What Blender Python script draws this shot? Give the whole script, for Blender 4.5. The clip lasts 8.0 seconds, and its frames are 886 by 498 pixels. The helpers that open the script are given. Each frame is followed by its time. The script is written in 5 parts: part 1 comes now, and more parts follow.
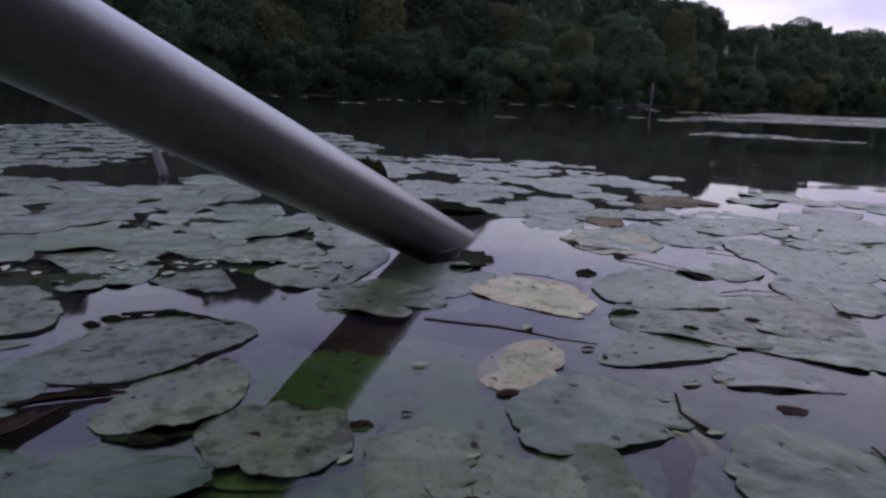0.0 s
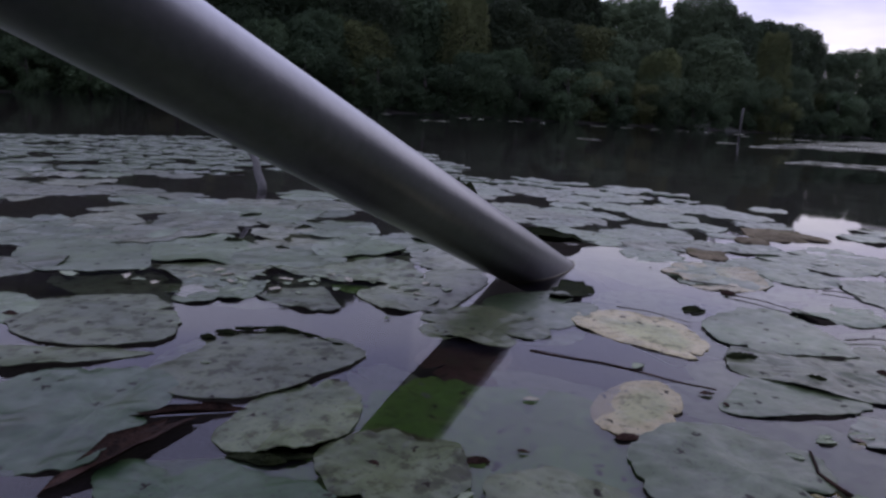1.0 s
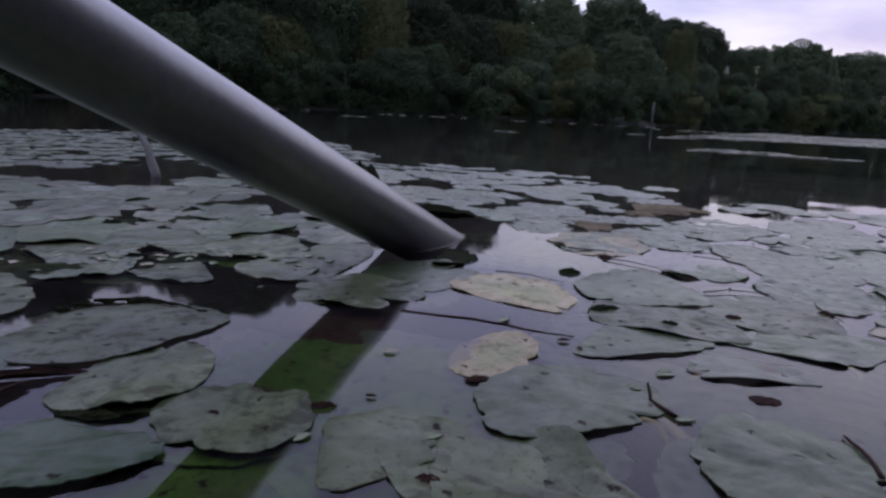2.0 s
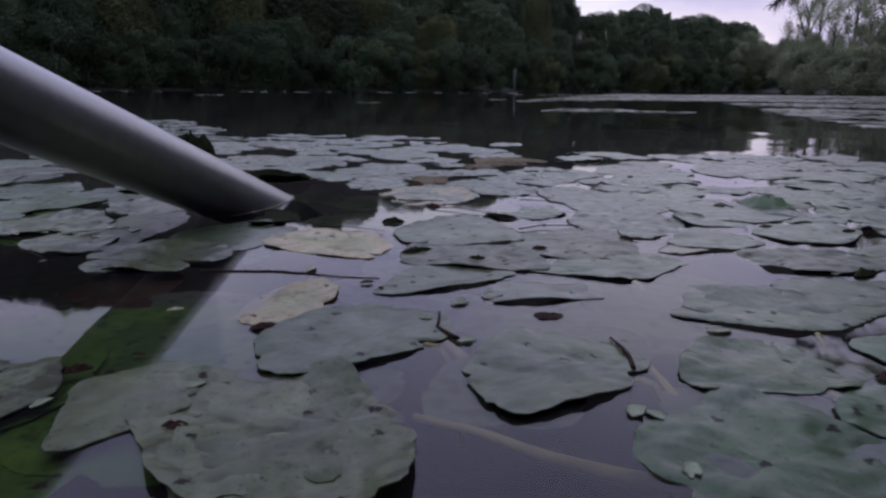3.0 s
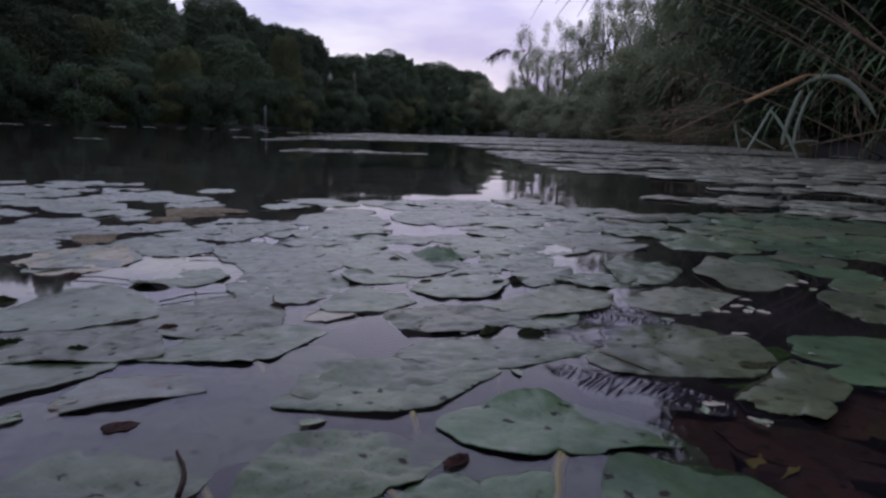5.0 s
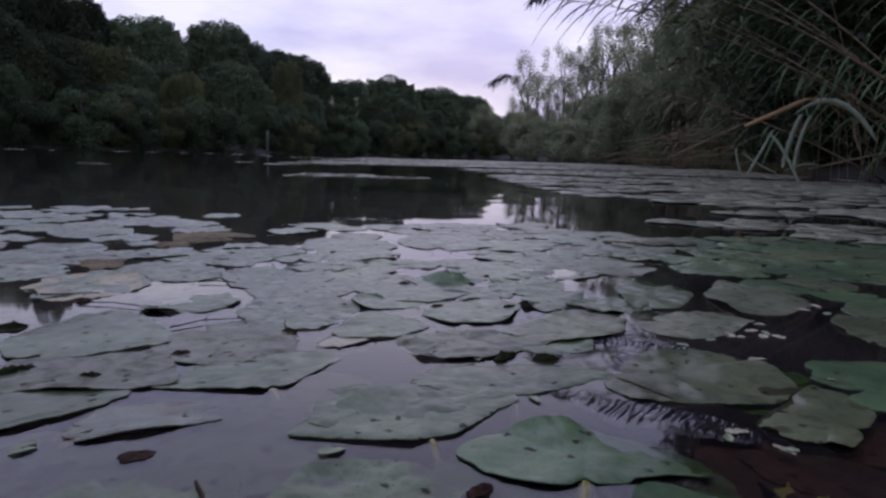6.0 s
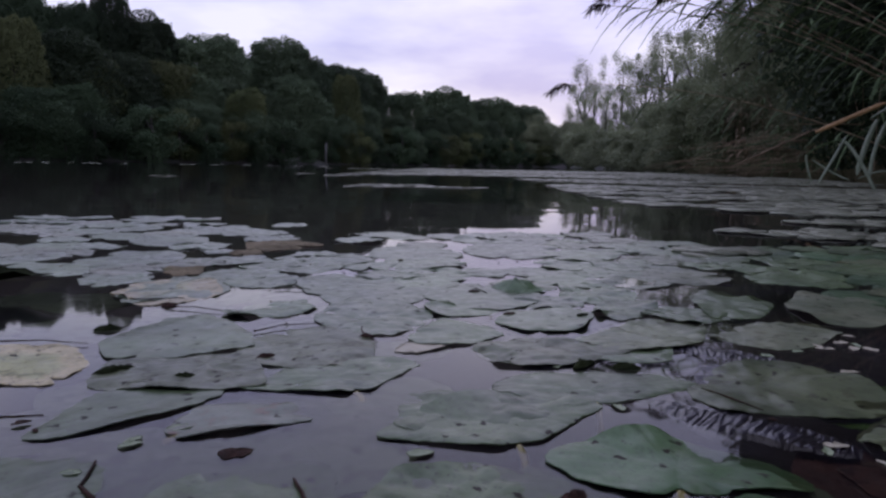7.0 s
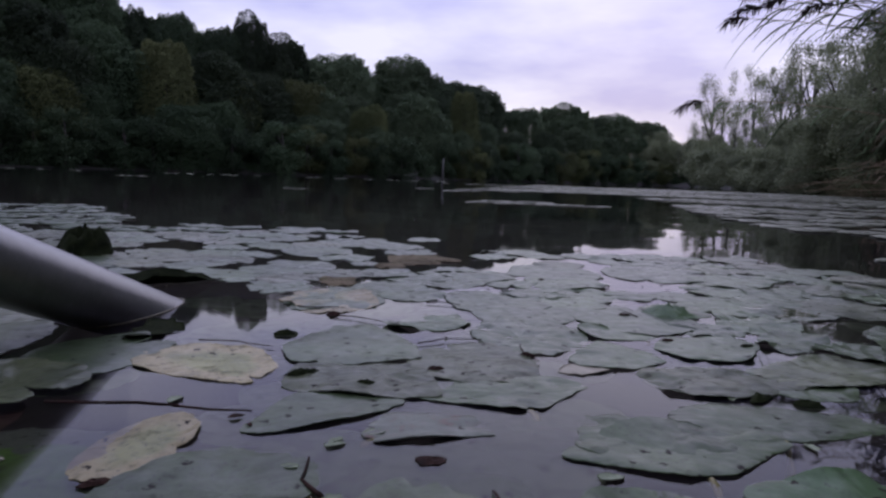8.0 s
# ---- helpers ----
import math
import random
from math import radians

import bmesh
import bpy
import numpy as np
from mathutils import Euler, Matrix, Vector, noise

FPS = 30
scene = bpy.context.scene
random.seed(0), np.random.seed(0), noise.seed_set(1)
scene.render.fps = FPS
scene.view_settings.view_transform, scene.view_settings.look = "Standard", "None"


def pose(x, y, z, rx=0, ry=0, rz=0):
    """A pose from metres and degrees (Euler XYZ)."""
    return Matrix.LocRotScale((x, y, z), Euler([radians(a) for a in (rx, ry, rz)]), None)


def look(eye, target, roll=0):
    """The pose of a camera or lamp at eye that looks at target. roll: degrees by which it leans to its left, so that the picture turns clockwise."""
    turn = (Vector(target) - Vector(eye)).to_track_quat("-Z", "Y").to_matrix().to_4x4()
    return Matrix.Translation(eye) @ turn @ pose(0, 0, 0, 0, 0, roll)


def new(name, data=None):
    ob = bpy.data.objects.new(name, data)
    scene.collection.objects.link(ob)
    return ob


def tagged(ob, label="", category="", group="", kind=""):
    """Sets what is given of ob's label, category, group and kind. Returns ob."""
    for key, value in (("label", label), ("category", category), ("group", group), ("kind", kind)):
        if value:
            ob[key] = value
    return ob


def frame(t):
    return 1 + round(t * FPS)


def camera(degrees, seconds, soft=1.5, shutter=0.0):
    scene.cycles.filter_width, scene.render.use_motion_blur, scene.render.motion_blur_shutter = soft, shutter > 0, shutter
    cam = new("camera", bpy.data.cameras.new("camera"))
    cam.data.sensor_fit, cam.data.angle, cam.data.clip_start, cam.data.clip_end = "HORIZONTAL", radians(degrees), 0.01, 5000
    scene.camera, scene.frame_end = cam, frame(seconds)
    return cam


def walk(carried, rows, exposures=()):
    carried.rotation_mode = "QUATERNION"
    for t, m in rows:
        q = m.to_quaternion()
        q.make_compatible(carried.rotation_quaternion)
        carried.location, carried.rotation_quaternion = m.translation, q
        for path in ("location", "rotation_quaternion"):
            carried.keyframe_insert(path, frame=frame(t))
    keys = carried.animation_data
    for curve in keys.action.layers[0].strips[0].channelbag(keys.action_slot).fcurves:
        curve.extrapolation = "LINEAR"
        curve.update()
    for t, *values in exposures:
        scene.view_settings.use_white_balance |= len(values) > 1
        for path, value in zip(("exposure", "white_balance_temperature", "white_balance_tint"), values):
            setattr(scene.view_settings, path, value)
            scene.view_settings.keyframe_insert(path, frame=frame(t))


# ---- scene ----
cam = camera(68.0, 8.0, soft=2.5)
PATH = [
    (0, (0.0566, 0.0169, 0.1507), (-0.0510, 1.9629, -0.2986), 1.98),
    (0.5, (0.0356, 0.0201, 0.1534), (-0.2355, 1.9465, -0.3107), 2.68),
    (1, (0.0315, 0.0203, 0.1552), (-0.3008, 1.9505, -0.2495), 3.22),
    (1.2, (0.0294, 0.0191, 0.1564), (-0.3383, 1.9472, -0.2276), 3.70),
    (2.3, (0.0912, 0.0182, 0.1257), (0.1194, 1.9732, -0.2955), 2.15),
    (2.5, (0.0986, 0.0180, 0.1227), (0.2014, 1.9674, -0.3123), 1.66),
    (3, (0.1236, 0.0219, 0.1152), (0.3787, 1.9486, -0.3567), 0.29),
    (3.5, (0.1545, 0.0301, 0.1158), (0.6224, 1.9159, -0.3583), -0.08),
    (4, (0.1808, 0.0331, 0.1211), (0.8427, 1.8658, -0.3295), 0.06),
    (4.5, (0.2042, 0.0345, 0.1277), (1.0251, 1.8134, -0.2743), 0.53),
    (5, (0.2156, 0.0342, 0.1318), (1.1562, 1.7636, -0.2206), 1.58),
    (5.2, (0.2210, 0.0346, 0.1356), (1.1947, 1.7499, -0.1958), 1.80),
    (6.3, (0.2033, 0.0419, 0.1313), (1.1000, 1.8089, -0.1397), 1.23),
    (6.5, (0.2011, 0.0426, 0.1314), (1.0581, 1.8294, -0.1385), 1.05),
    (7, (0.1936, 0.0436, 0.1301), (0.9855, 1.8624, -0.1241), 0.95),
    (7.5, (0.1724, 0.0471, 0.1351), (0.7977, 1.9326, -0.0969), 1.50),
    (8, (0.1532, 0.0468, 0.1336), (0.6235, 1.9789, -0.0811), 1.86),
]
walk(cam, [(t, look(eye, target, roll)) for t, eye, target, roll in PATH], exposures=((0, 0.06), (1, 0.04), (2.5, -0.08), (3.5, -0.14), (4.2, -0.18), (5, -0.14), (6.5, -0.07), (8, -0.13)))

# ---- world and light: a violet overcast dusk, brighter low in the east of the lake ----
SUN_AZ, SUN_EL = radians(30), radians(14)
world = bpy.data.worlds.new("dusk_sky")
scene.world = world
world.use_nodes = True
wn, wl = world.node_tree.nodes, world.node_tree.links
wn.clear()
sky = wn.new("ShaderNodeTexSky")
sky.sky_type = "NISHITA"
sky.sun_disc = False
sky.sun_elevation, sky.sun_rotation = SUN_EL, SUN_AZ
where = wn.new("ShaderNodeTexCoord")
squash = wn.new("ShaderNodeMapping")
squash.inputs["Scale"].default_value = (1.6, 1.6, 5.0)
cloud = wn.new("ShaderNodeTexNoise")
cloud.inputs["Scale"].default_value, cloud.inputs["Detail"].default_value, cloud.inputs["Roughness"].default_value = 1.7, 5, 0.5
ramp = wn.new("ShaderNodeValToRGB")
ramp.color_ramp.elements[0].position, ramp.color_ramp.elements[0].color = 0.36, (0.46, 0.46, 0.86, 1)
ramp.color_ramp.elements[1].position, ramp.color_ramp.elements[1].color = 0.58, (1.0, 0.98, 1.16, 1)
mixer = wn.new("ShaderNodeMix")
mixer.data_type = "RGBA"
mixer.inputs["Factor"].default_value = 0.93
thin = wn.new("ShaderNodeVectorMath")
thin.operation = "SCALE"
thin.inputs["Scale"].default_value = 0.08
glow = wn.new("ShaderNodeBackground")
glow.inputs["Strength"].default_value = 0.98
result = wn.new("ShaderNodeOutputWorld")
wl.new(where.outputs["Generated"], squash.inputs["Vector"])
wl.new(squash.outputs["Vector"], cloud.inputs["Vector"])
wl.new(cloud.outputs["Fac"], ramp.inputs["Fac"])
wl.new(sky.outputs["Color"], thin.inputs[0])
wl.new(thin.outputs["Vector"], mixer.inputs["A"])
rise = wn.new("ShaderNodeSeparateXYZ")
zenith = wn.new("ShaderNodeMix")
zenith.data_type = "RGBA"
zenith.inputs["B"].default_value = (0.99, 1.01, 1.63, 1)
upward = wn.new("ShaderNodeMapRange")
upward.inputs["From Min"].default_value, upward.inputs["From Max"].default_value = 0.10, 0.55
wl.new(where.outputs["Generated"], rise.inputs[0])
wl.new(rise.outputs["Z"], upward.inputs["Value"])
wl.new(upward.outputs["Result"], zenith.inputs["Factor"])
wl.new(ramp.outputs["Color"], zenith.inputs["A"])
wl.new(zenith.outputs["Result"], mixer.inputs["B"])
wl.new(mixer.outputs["Result"], glow.inputs["Color"])
wl.new(glow.outputs["Background"], result.inputs["Surface"])

sun = new("sun", bpy.data.lights.new("sun", "SUN"))
sun.data.energy, sun.data.angle, sun.data.color = 0.25, radians(80), (1.0, 0.95, 0.95)
sun.matrix_world = look((20, 35, 12), (0, 0, 0))


# ---- materials ----
def nodes_of(name):
    m = bpy.data.materials.new(name)
    m.use_nodes = True
    n, l = m.node_tree.nodes, m.node_tree.links
    return m, n, l, n["Principled BSDF"]


def noise_node(n, l, vector, scale, detail=4.0, rough=0.55, w=None):
    t = n.new("ShaderNodeTexNoise")
    t.noise_dimensions = "4D"
    t.inputs["Scale"].default_value, t.inputs["Detail"].default_value, t.inputs["Roughness"].default_value = scale, detail, rough
    l.new(vector, t.inputs["Vector"])
    if w is not None:
        l.new(w, t.inputs["W"])
    return t.outputs["Fac"]


def ramp_node(n, l, value, stops):
    r = n.new("ShaderNodeValToRGB")
    while len(r.color_ramp.elements) < len(stops):
        r.color_ramp.elements.new(0.5)
    for e, (p, c) in zip(r.color_ramp.elements, stops):
        e.position, e.color = p, (*c, 1) if len(c) == 3 else c
    l.new(value, r.inputs["Fac"])
    return r.outputs["Color"]


def mix_node(n, l, fac, a, b, blend="MIX"):
    m = n.new("ShaderNodeMix")
    m.data_type, m.blend_type = "RGBA", blend
    for key, v in (("Factor", fac), ("A", a), ("B", b)):
        socket = m.inputs[key] if key == "Factor" else m.inputs[6 if key == "A" else 7]
        if isinstance(v, (int, float)):
            socket.default_value = v
        elif isinstance(v, tuple):
            socket.default_value = (*v, 1)
        else:
            l.new(v, socket)
    return m.outputs[2]


def math_node(n, l, op, a, b=0.0):
    m = n.new("ShaderNodeMath")
    m.operation = op
    for i, v in enumerate((a, b)):
        if isinstance(v, (int, float)):
            m.inputs[i].default_value = v
        else:
            l.new(v, m.inputs[i])
    return m.outputs[0]


def plain(name, dark, light, scale, rough=0.6, bump=0.2, metal=0.0, dist=0.002, spread=0.0):
    """Two tones mixed by noise at two sizes, with relief; spread: how much the tone differs from object to object."""
    m, n, l, p = nodes_of(name)
    co, info = n.new("ShaderNodeTexCoord").outputs["Object"], n.new("ShaderNodeObjectInfo")
    w = math_node(n, l, "MULTIPLY", info.outputs["Random"], 60.0)
    big, fine = noise_node(n, l, co, scale, 3, 0.5, w), noise_node(n, l, co, scale * 7, 5, 0.6, w)
    both = math_node(n, l, "MULTIPLY_ADD", fine, 0.45)
    l.new(math_node(n, l, "MULTIPLY", big, 0.55), both.node.inputs[2])
    col = ramp_node(n, l, both, ((0.36, dark), (0.64, light)))
    if spread:
        tone = n.new("ShaderNodeHueSaturation")
        l.new(math_node(n, l, "MULTIPLY_ADD", info.outputs["Random"], 2 * spread), tone.inputs["Value"])
        tone.inputs["Value"].links[0].from_node.inputs[2].default_value = 1 - spread
        l.new(col, tone.inputs["Color"])
        col = tone.outputs["Color"]
    l.new(col, p.inputs["Base Color"])
    p.inputs["Roughness"].default_value, p.inputs["Metallic"].default_value = rough, metal
    if name.startswith(("foliage", "reed", "sedge")):
        p.inputs["Specular IOR Level"].default_value = 0.15
        # light also comes through the blades
        shine, both_ways = n.new("ShaderNodeBsdfTranslucent"), n.new("ShaderNodeMixShader")
        both_ways.inputs[0].default_value = 0.38
        l.new(col, shine.inputs["Color"])
        l.new(p.outputs[0], both_ways.inputs[1])
        l.new(shine.outputs[0], both_ways.inputs[2])
        l.new(both_ways.outputs[0], n["Material Output"].inputs["Surface"])
    b = n.new("ShaderNodeBump")
    b.inputs["Strength"].default_value, b.inputs["Distance"].default_value = bump, dist
    l.new(fine, b.inputs["Height"])
    l.new(b.outputs["Normal"], p.inputs["Normal"])
    return m


def pad_material(name, dark, light, blotch, amount, rough=0.52, rim=None, gloss=0.9):
    """A floating leaf: tone in soft clouds, brown decay in blotches, pin-prick specks, faint ribs that run out from the stalk."""
    m, n, l, p = nodes_of(name)
    co, info = n.new("ShaderNodeTexCoord").outputs["Object"], n.new("ShaderNodeObjectInfo")
    w = math_node(n, l, "MULTIPLY", info.outputs["Random"], 80.0)
    soft, mid, fine = noise_node(n, l, co, 22, 3, 0.5, w), noise_node(n, l, co, 75, 6, 0.62, w), noise_node(n, l, co, 420, 4, 0.6, w)
    col = ramp_node(n, l, soft, ((0.36, dark), (0.62, light)))
    uv = n.new("ShaderNodeSeparateXYZ")
    l.new(n.new("ShaderNodeUVMap").outputs["UV"], uv.inputs[0])
    ribs = math_node(n, l, "POWER", math_node(n, l, "ABSOLUTE", math_node(n, l, "SINE", math_node(n, l, "MULTIPLY", uv.outputs["X"], 44.0))), 9.0)
    ribs = math_node(n, l, "SUBTRACT", 1.0, ribs)
    col = mix_node(n, l, math_node(n, l, "MULTIPLY", math_node(n, l, "SUBTRACT", 1.0, ribs), 0.11), col, tuple(min(1, 1.4 * v) for v in light))
    if rim:
        edge = math_node(n, l, "MULTIPLY_ADD", soft, 0.9)
        l.new(math_node(n, l, "SUBTRACT", uv.outputs["Y"], 0.2), edge.node.inputs[2])
        col = mix_node(n, l, ramp_node(n, l, edge, ((0.74, (0, 0, 0)), (0.98, (1, 1, 1)))), col, rim)
    col = mix_node(n, l, ramp_node(n, l, mid, ((0.585 - amount, (0, 0, 0)), (0.66 - amount, (0.65, 0.65, 0.65)))), col, blotch)
    col = mix_node(n, l, ramp_node(n, l, fine, ((0.60, (0, 0, 0)), (0.64, (0.75, 0.75, 0.75)))), col, (0.022, 0.017, 0.011))
    grime = noise_node(n, l, co, 190, 5, 0.65, w)
    col = mix_node(n, l, ramp_node(n, l, grime, ((0.50, (0, 0, 0)), (0.64, (0.35, 0.35, 0.35)))), col, tuple(0.55 * v for v in blotch))
    patch = noise_node(n, l, co, 34, 3, 0.55, w)
    col = mix_node(n, l, ramp_node(n, l, patch, ((0.56, (0, 0, 0)), (0.68, (0.35, 0.35, 0.35)))), col, (0.060, 0.070, 0.022))
    cell = n.new("ShaderNodeTexVoronoi")
    cell.voronoi_dimensions = "2D"
    cell.inputs["Scale"].default_value = 82
    shifted = n.new("ShaderNodeVectorMath")
    stir, unround = n.new("ShaderNodeVectorMath"), noise_node(n, l, co, 260, 2, 0.5, w).node
    stir.operation = "MULTIPLY_ADD"
    stir.inputs[1].default_value = (0.010, 0.010, 0.0)
    l.new(unround.outputs["Color"], stir.inputs[0])
    l.new(co, stir.inputs[2])
    l.new(stir.outputs["Vector"], shifted.inputs[0])
    l.new(w, shifted.inputs[1])
    l.new(shifted.outputs["Vector"], cell.inputs["Vector"])
    pick = n.new("ShaderNodeSeparateXYZ")
    l.new(cell.outputs["Color"], pick.inputs[0])
    dots = math_node(n, l, "MULTIPLY", ramp_node(n, l, cell.outputs["Distance"], ((0.11, (1, 1, 1)), (0.22, (0, 0, 0)))), math_node(n, l, "GREATER_THAN", pick.outputs["X"], 0.85))
    col = mix_node(n, l, dots, col, (0.016, 0.012, 0.007))
    tone = n.new("ShaderNodeHueSaturation")
    l.new(math_node(n, l, "MULTIPLY_ADD", info.outputs["Random"], 0.55), tone.inputs["Value"])
    tone.inputs["Value"].links[0].from_node.inputs[2].default_value = 0.72
    l.new(col, tone.inputs["Color"])
    l.new(tone.outputs["Color"], p.inputs["Base Color"])
    l.new(ramp_node(n, l, mid, ((0.34, (rough - 0.16,) * 3), (0.58, (rough + 0.18,) * 3))), p.inputs["Roughness"])
    # decay and dirt are matt
    matt = math_node(n, l, "MAXIMUM", dots, math_node(n, l, "MULTIPLY", ramp_node(n, l, mid, ((0.585 - amount, (0, 0, 0)), (0.64 - amount, (1, 1, 1)))), 0.35))
    l.new(math_node(n, l, "MULTIPLY", math_node(n, l, "SUBTRACT", 1.0, matt), gloss), p.inputs["Coat Weight"])
    b = n.new("ShaderNodeBump")
    p.inputs["Coat Roughness"].default_value, p.inputs["Coat IOR"].default_value = 0.30, 1.23
    p.inputs["Specular IOR Level"].default_value = 0.15
    b.inputs["Strength"].default_value, b.inputs["Distance"].default_value = 0.45, 0.0012
    relief = math_node(n, l, "MULTIPLY_ADD", ribs, 0.12)
    l.new(mid, relief.node.inputs[2])
    l.new(relief, b.inputs["Height"])
    l.new(b.outputs["Normal"], p.inputs["Normal"])
    return m


GREY = pad_material("pad_grey_green", (0.048, 0.074, 0.029), (0.090, 0.128, 0.051), (0.030, 0.034, 0.016), -0.02)
GREEN = pad_material("pad_fresh_green", (0.030, 0.064, 0.023), (0.062, 0.108, 0.042), (0.024, 0.036, 0.014), -0.03)
MOTTLED = pad_material("pad_mottled", (0.052, 0.068, 0.028), (0.110, 0.130, 0.058), (0.034, 0.032, 0.016), 0.025, 0.6)
DECAYED = pad_material("pad_decayed", (0.052, 0.070, 0.028), (0.105, 0.130, 0.056), (0.026, 0.023, 0.011), 0.062, 0.62)
# Far mats: tone lifted above the near pads to carry light they lack.
FAR_PALE = pad_material("pad_far_pale", (0.128, 0.142, 0.088), (0.240, 0.250, 0.165), (0.066, 0.054, 0.032), 0.03, 0.7, gloss=0.6)
YELLOW = pad_material("pad_yellowing", (0.150, 0.160, 0.050), (0.300, 0.295, 0.118), (0.080, 0.082, 0.028), 0.02, 0.6, (0.345, 0.290, 0.140))
PINK = pad_material("pad_reddened", (0.055, 0.070, 0.045), (0.098, 0.112, 0.074), (0.17, 0.100, 0.080), 0.02, 0.5)
SUNK = pad_material("pad_sunken_green", (0.044, 0.102, 0.014), (0.074, 0.150, 0.022), (0.010, 0.018, 0.004), 0.02, 0.5)
BROWN = pad_material("pad_rotten_brown", (0.095, 0.078, 0.045), (0.180, 0.148, 0.090), (0.05, 0.036, 0.025), 0.03, 0.9, gloss=0.0)
BROWN.node_tree.nodes["Principled BSDF"].inputs["Specular IOR Level"].default_value = 0.1
MAROON = pad_material("pad_sunken_brown", (0.028, 0.012, 0.009), (0.060, 0.026, 0.018), (0.009, 0.005, 0.004), 0.03, 0.6)
LIGHT = pad_material("pad_pale_green", (0.074, 0.092, 0.046), (0.150, 0.160, 0.092), (0.040, 0.036, 0.020), 0.04, 0.6)
AWASH = pad_material("pad_awash", (0.050, 0.068, 0.036), (0.085, 0.105, 0.062), (0.026, 0.026, 0.016), 0.06, 0.5)
PALE = pad_material("pad_sunken_sky_pale", (0.085, 0.105, 0.074), (0.120, 0.140, 0.104), (0.040, 0.048, 0.032), -0.03, 0.4)
STALK = plain("stalk_yellow", (0.12, 0.105, 0.025), (0.24, 0.205, 0.055), 40, 0.5, 0.2)
MUD = plain("mud", (0.010, 0.007, 0.005), (0.024, 0.017, 0.012), 3.0, 0.8, 0.5, dist=0.02)
BANK = plain("bank_soil", (0.010, 0.012, 0.006), (0.026, 0.026, 0.014), 0.8, 0.9, 0.6, dist=0.05)
ZINC = plain("dull_zinc", (0.115, 0.113, 0.108), (0.19, 0.186, 0.180), 22, 0.42, 0.10, metal=0.35, dist=0.0006)
zinc = ZINC.node_tree.nodes["Principled BSDF"]
zinc.inputs["Coat Weight"].default_value, zinc.inputs["Coat Roughness"].default_value, zinc.inputs["Coat IOR"].default_value = 0.9, 0.32, 1.75
# Dark tone paints the dense shade over the bank into the leaves.
LEAF_E = plain("foliage_shade_dark", (0.016, 0.025, 0.012), (0.042, 0.058, 0.029), 0.35, 0.6, 0.1, spread=0.3)
BARK = plain("bark", (0.020, 0.017, 0.013), (0.055, 0.046, 0.036), 4, 0.9, 0.6, dist=0.02)
LEAF_A = plain("foliage_oak", (0.029, 0.048, 0.024), (0.064, 0.095, 0.046), 0.35, 0.6, 0.1, spread=0.4)
LEAF_B = plain("foliage_willow", (0.125, 0.148, 0.082), (0.235, 0.260, 0.150), 0.4, 0.6, 0.1, spread=0.25)
LEAF_D = plain("foliage_ash", (0.042, 0.064, 0.034), (0.088, 0.118, 0.062), 0.35, 0.6, 0.1, spread=0.3)
LEAF_C = plain("foliage_autumn", (0.052, 0.068, 0.026), (0.120, 0.134, 0.054), 0.4, 0.6, 0.1, spread=0.25)
REED = plain("reed_green", (0.070, 0.112, 0.046), (0.165, 0.225, 0.105), 6, 0.75, 0.1, spread=0.3)
STRAW = plain("reed_straw", (0.200, 0.150, 0.095), (0.400, 0.315, 0.205), 8, 0.6, 0.1, spread=0.25)
SEDGE = plain("sedge", (0.070, 0.078, 0.036), (0.235, 0.200, 0.120), 1.6, 0.6, 0.1)
PLUME = plain("reed_plume", (0.030, 0.020, 0.020), (0.070, 0.050, 0.046), 9, 0.8, 0.1)
BLADE = plain("blade_blue_green", (0.19, 0.24, 0.15), (0.33, 0.38, 0.26), 12, 0.45, 0.15)
RUST = plain("blade_rust", (0.34, 0.20, 0.08), (0.52, 0.32, 0.13), 10, 0.5, 0.15)
DEAD = plain("dead_leaf", (0.010, 0.007, 0.005), (0.070, 0.038, 0.027), 85, 0.75, 0.7)
GREEN_LEAF = plain("leaf_fresh_green", (0.042, 0.080, 0.024), (0.085, 0.145, 0.048), 40, 0.5, 0.3)
OLIVE = plain("leaf_dark_olive", (0.006, 0.009, 0.003), (0.024, 0.030, 0.010), 70, 0.9, 0.9)
LIME = plain("leaf_bit_lime", (0.13, 0.17, 0.08), (0.23, 0.27, 0.15), 120, 0.5, 0.3)
CREAM = plain("leaf_bit_cream", (0.25, 0.225, 0.145), (0.42, 0.38, 0.26), 120, 0.5, 0.3)
for dull in (OLIVE, DEAD):
    dull.node_tree.nodes["Principled BSDF"].inputs["Specular IOR Level"].default_value = 0.08
PALE_WOOD = plain("bleached_stalk", (0.16, 0.155, 0.135), (0.30, 0.29, 0.26), 40, 0.8, 0.4)
WOOD = plain("weathered_wood", (0.03, 0.03, 0.025), (0.07, 0.066, 0.058), 8, 0.8, 0.4)

# Water: a mirror by its Fresnel gloss, else clear down to the mud.
WATER, n_, l_, p_ = nodes_of("lake_water")
n_.remove(p_)
clear, gloss, blend_, fres = n_.new("ShaderNodeBsdfTransparent"), n_.new("ShaderNodeBsdfGlossy"), n_.new("ShaderNodeMixShader"), n_.new("ShaderNodeFresnel")
clear.inputs["Color"].default_value = (0.86, 0.84, 0.76, 1)
gloss.inputs["Roughness"].default_value, gloss.inputs["Color"].default_value = 0.03, (0.90, 0.90, 0.93, 1)
fres.inputs["IOR"].default_value = 1.33
co_ = n_.new("ShaderNodeTexCoord").outputs["Object"]
swell = n_.new("ShaderNodeTexNoise")
swell.inputs["Scale"].default_value, swell.inputs["Detail"].default_value = 7.0, 1.0
l_.new(co_, swell.inputs["Vector"])
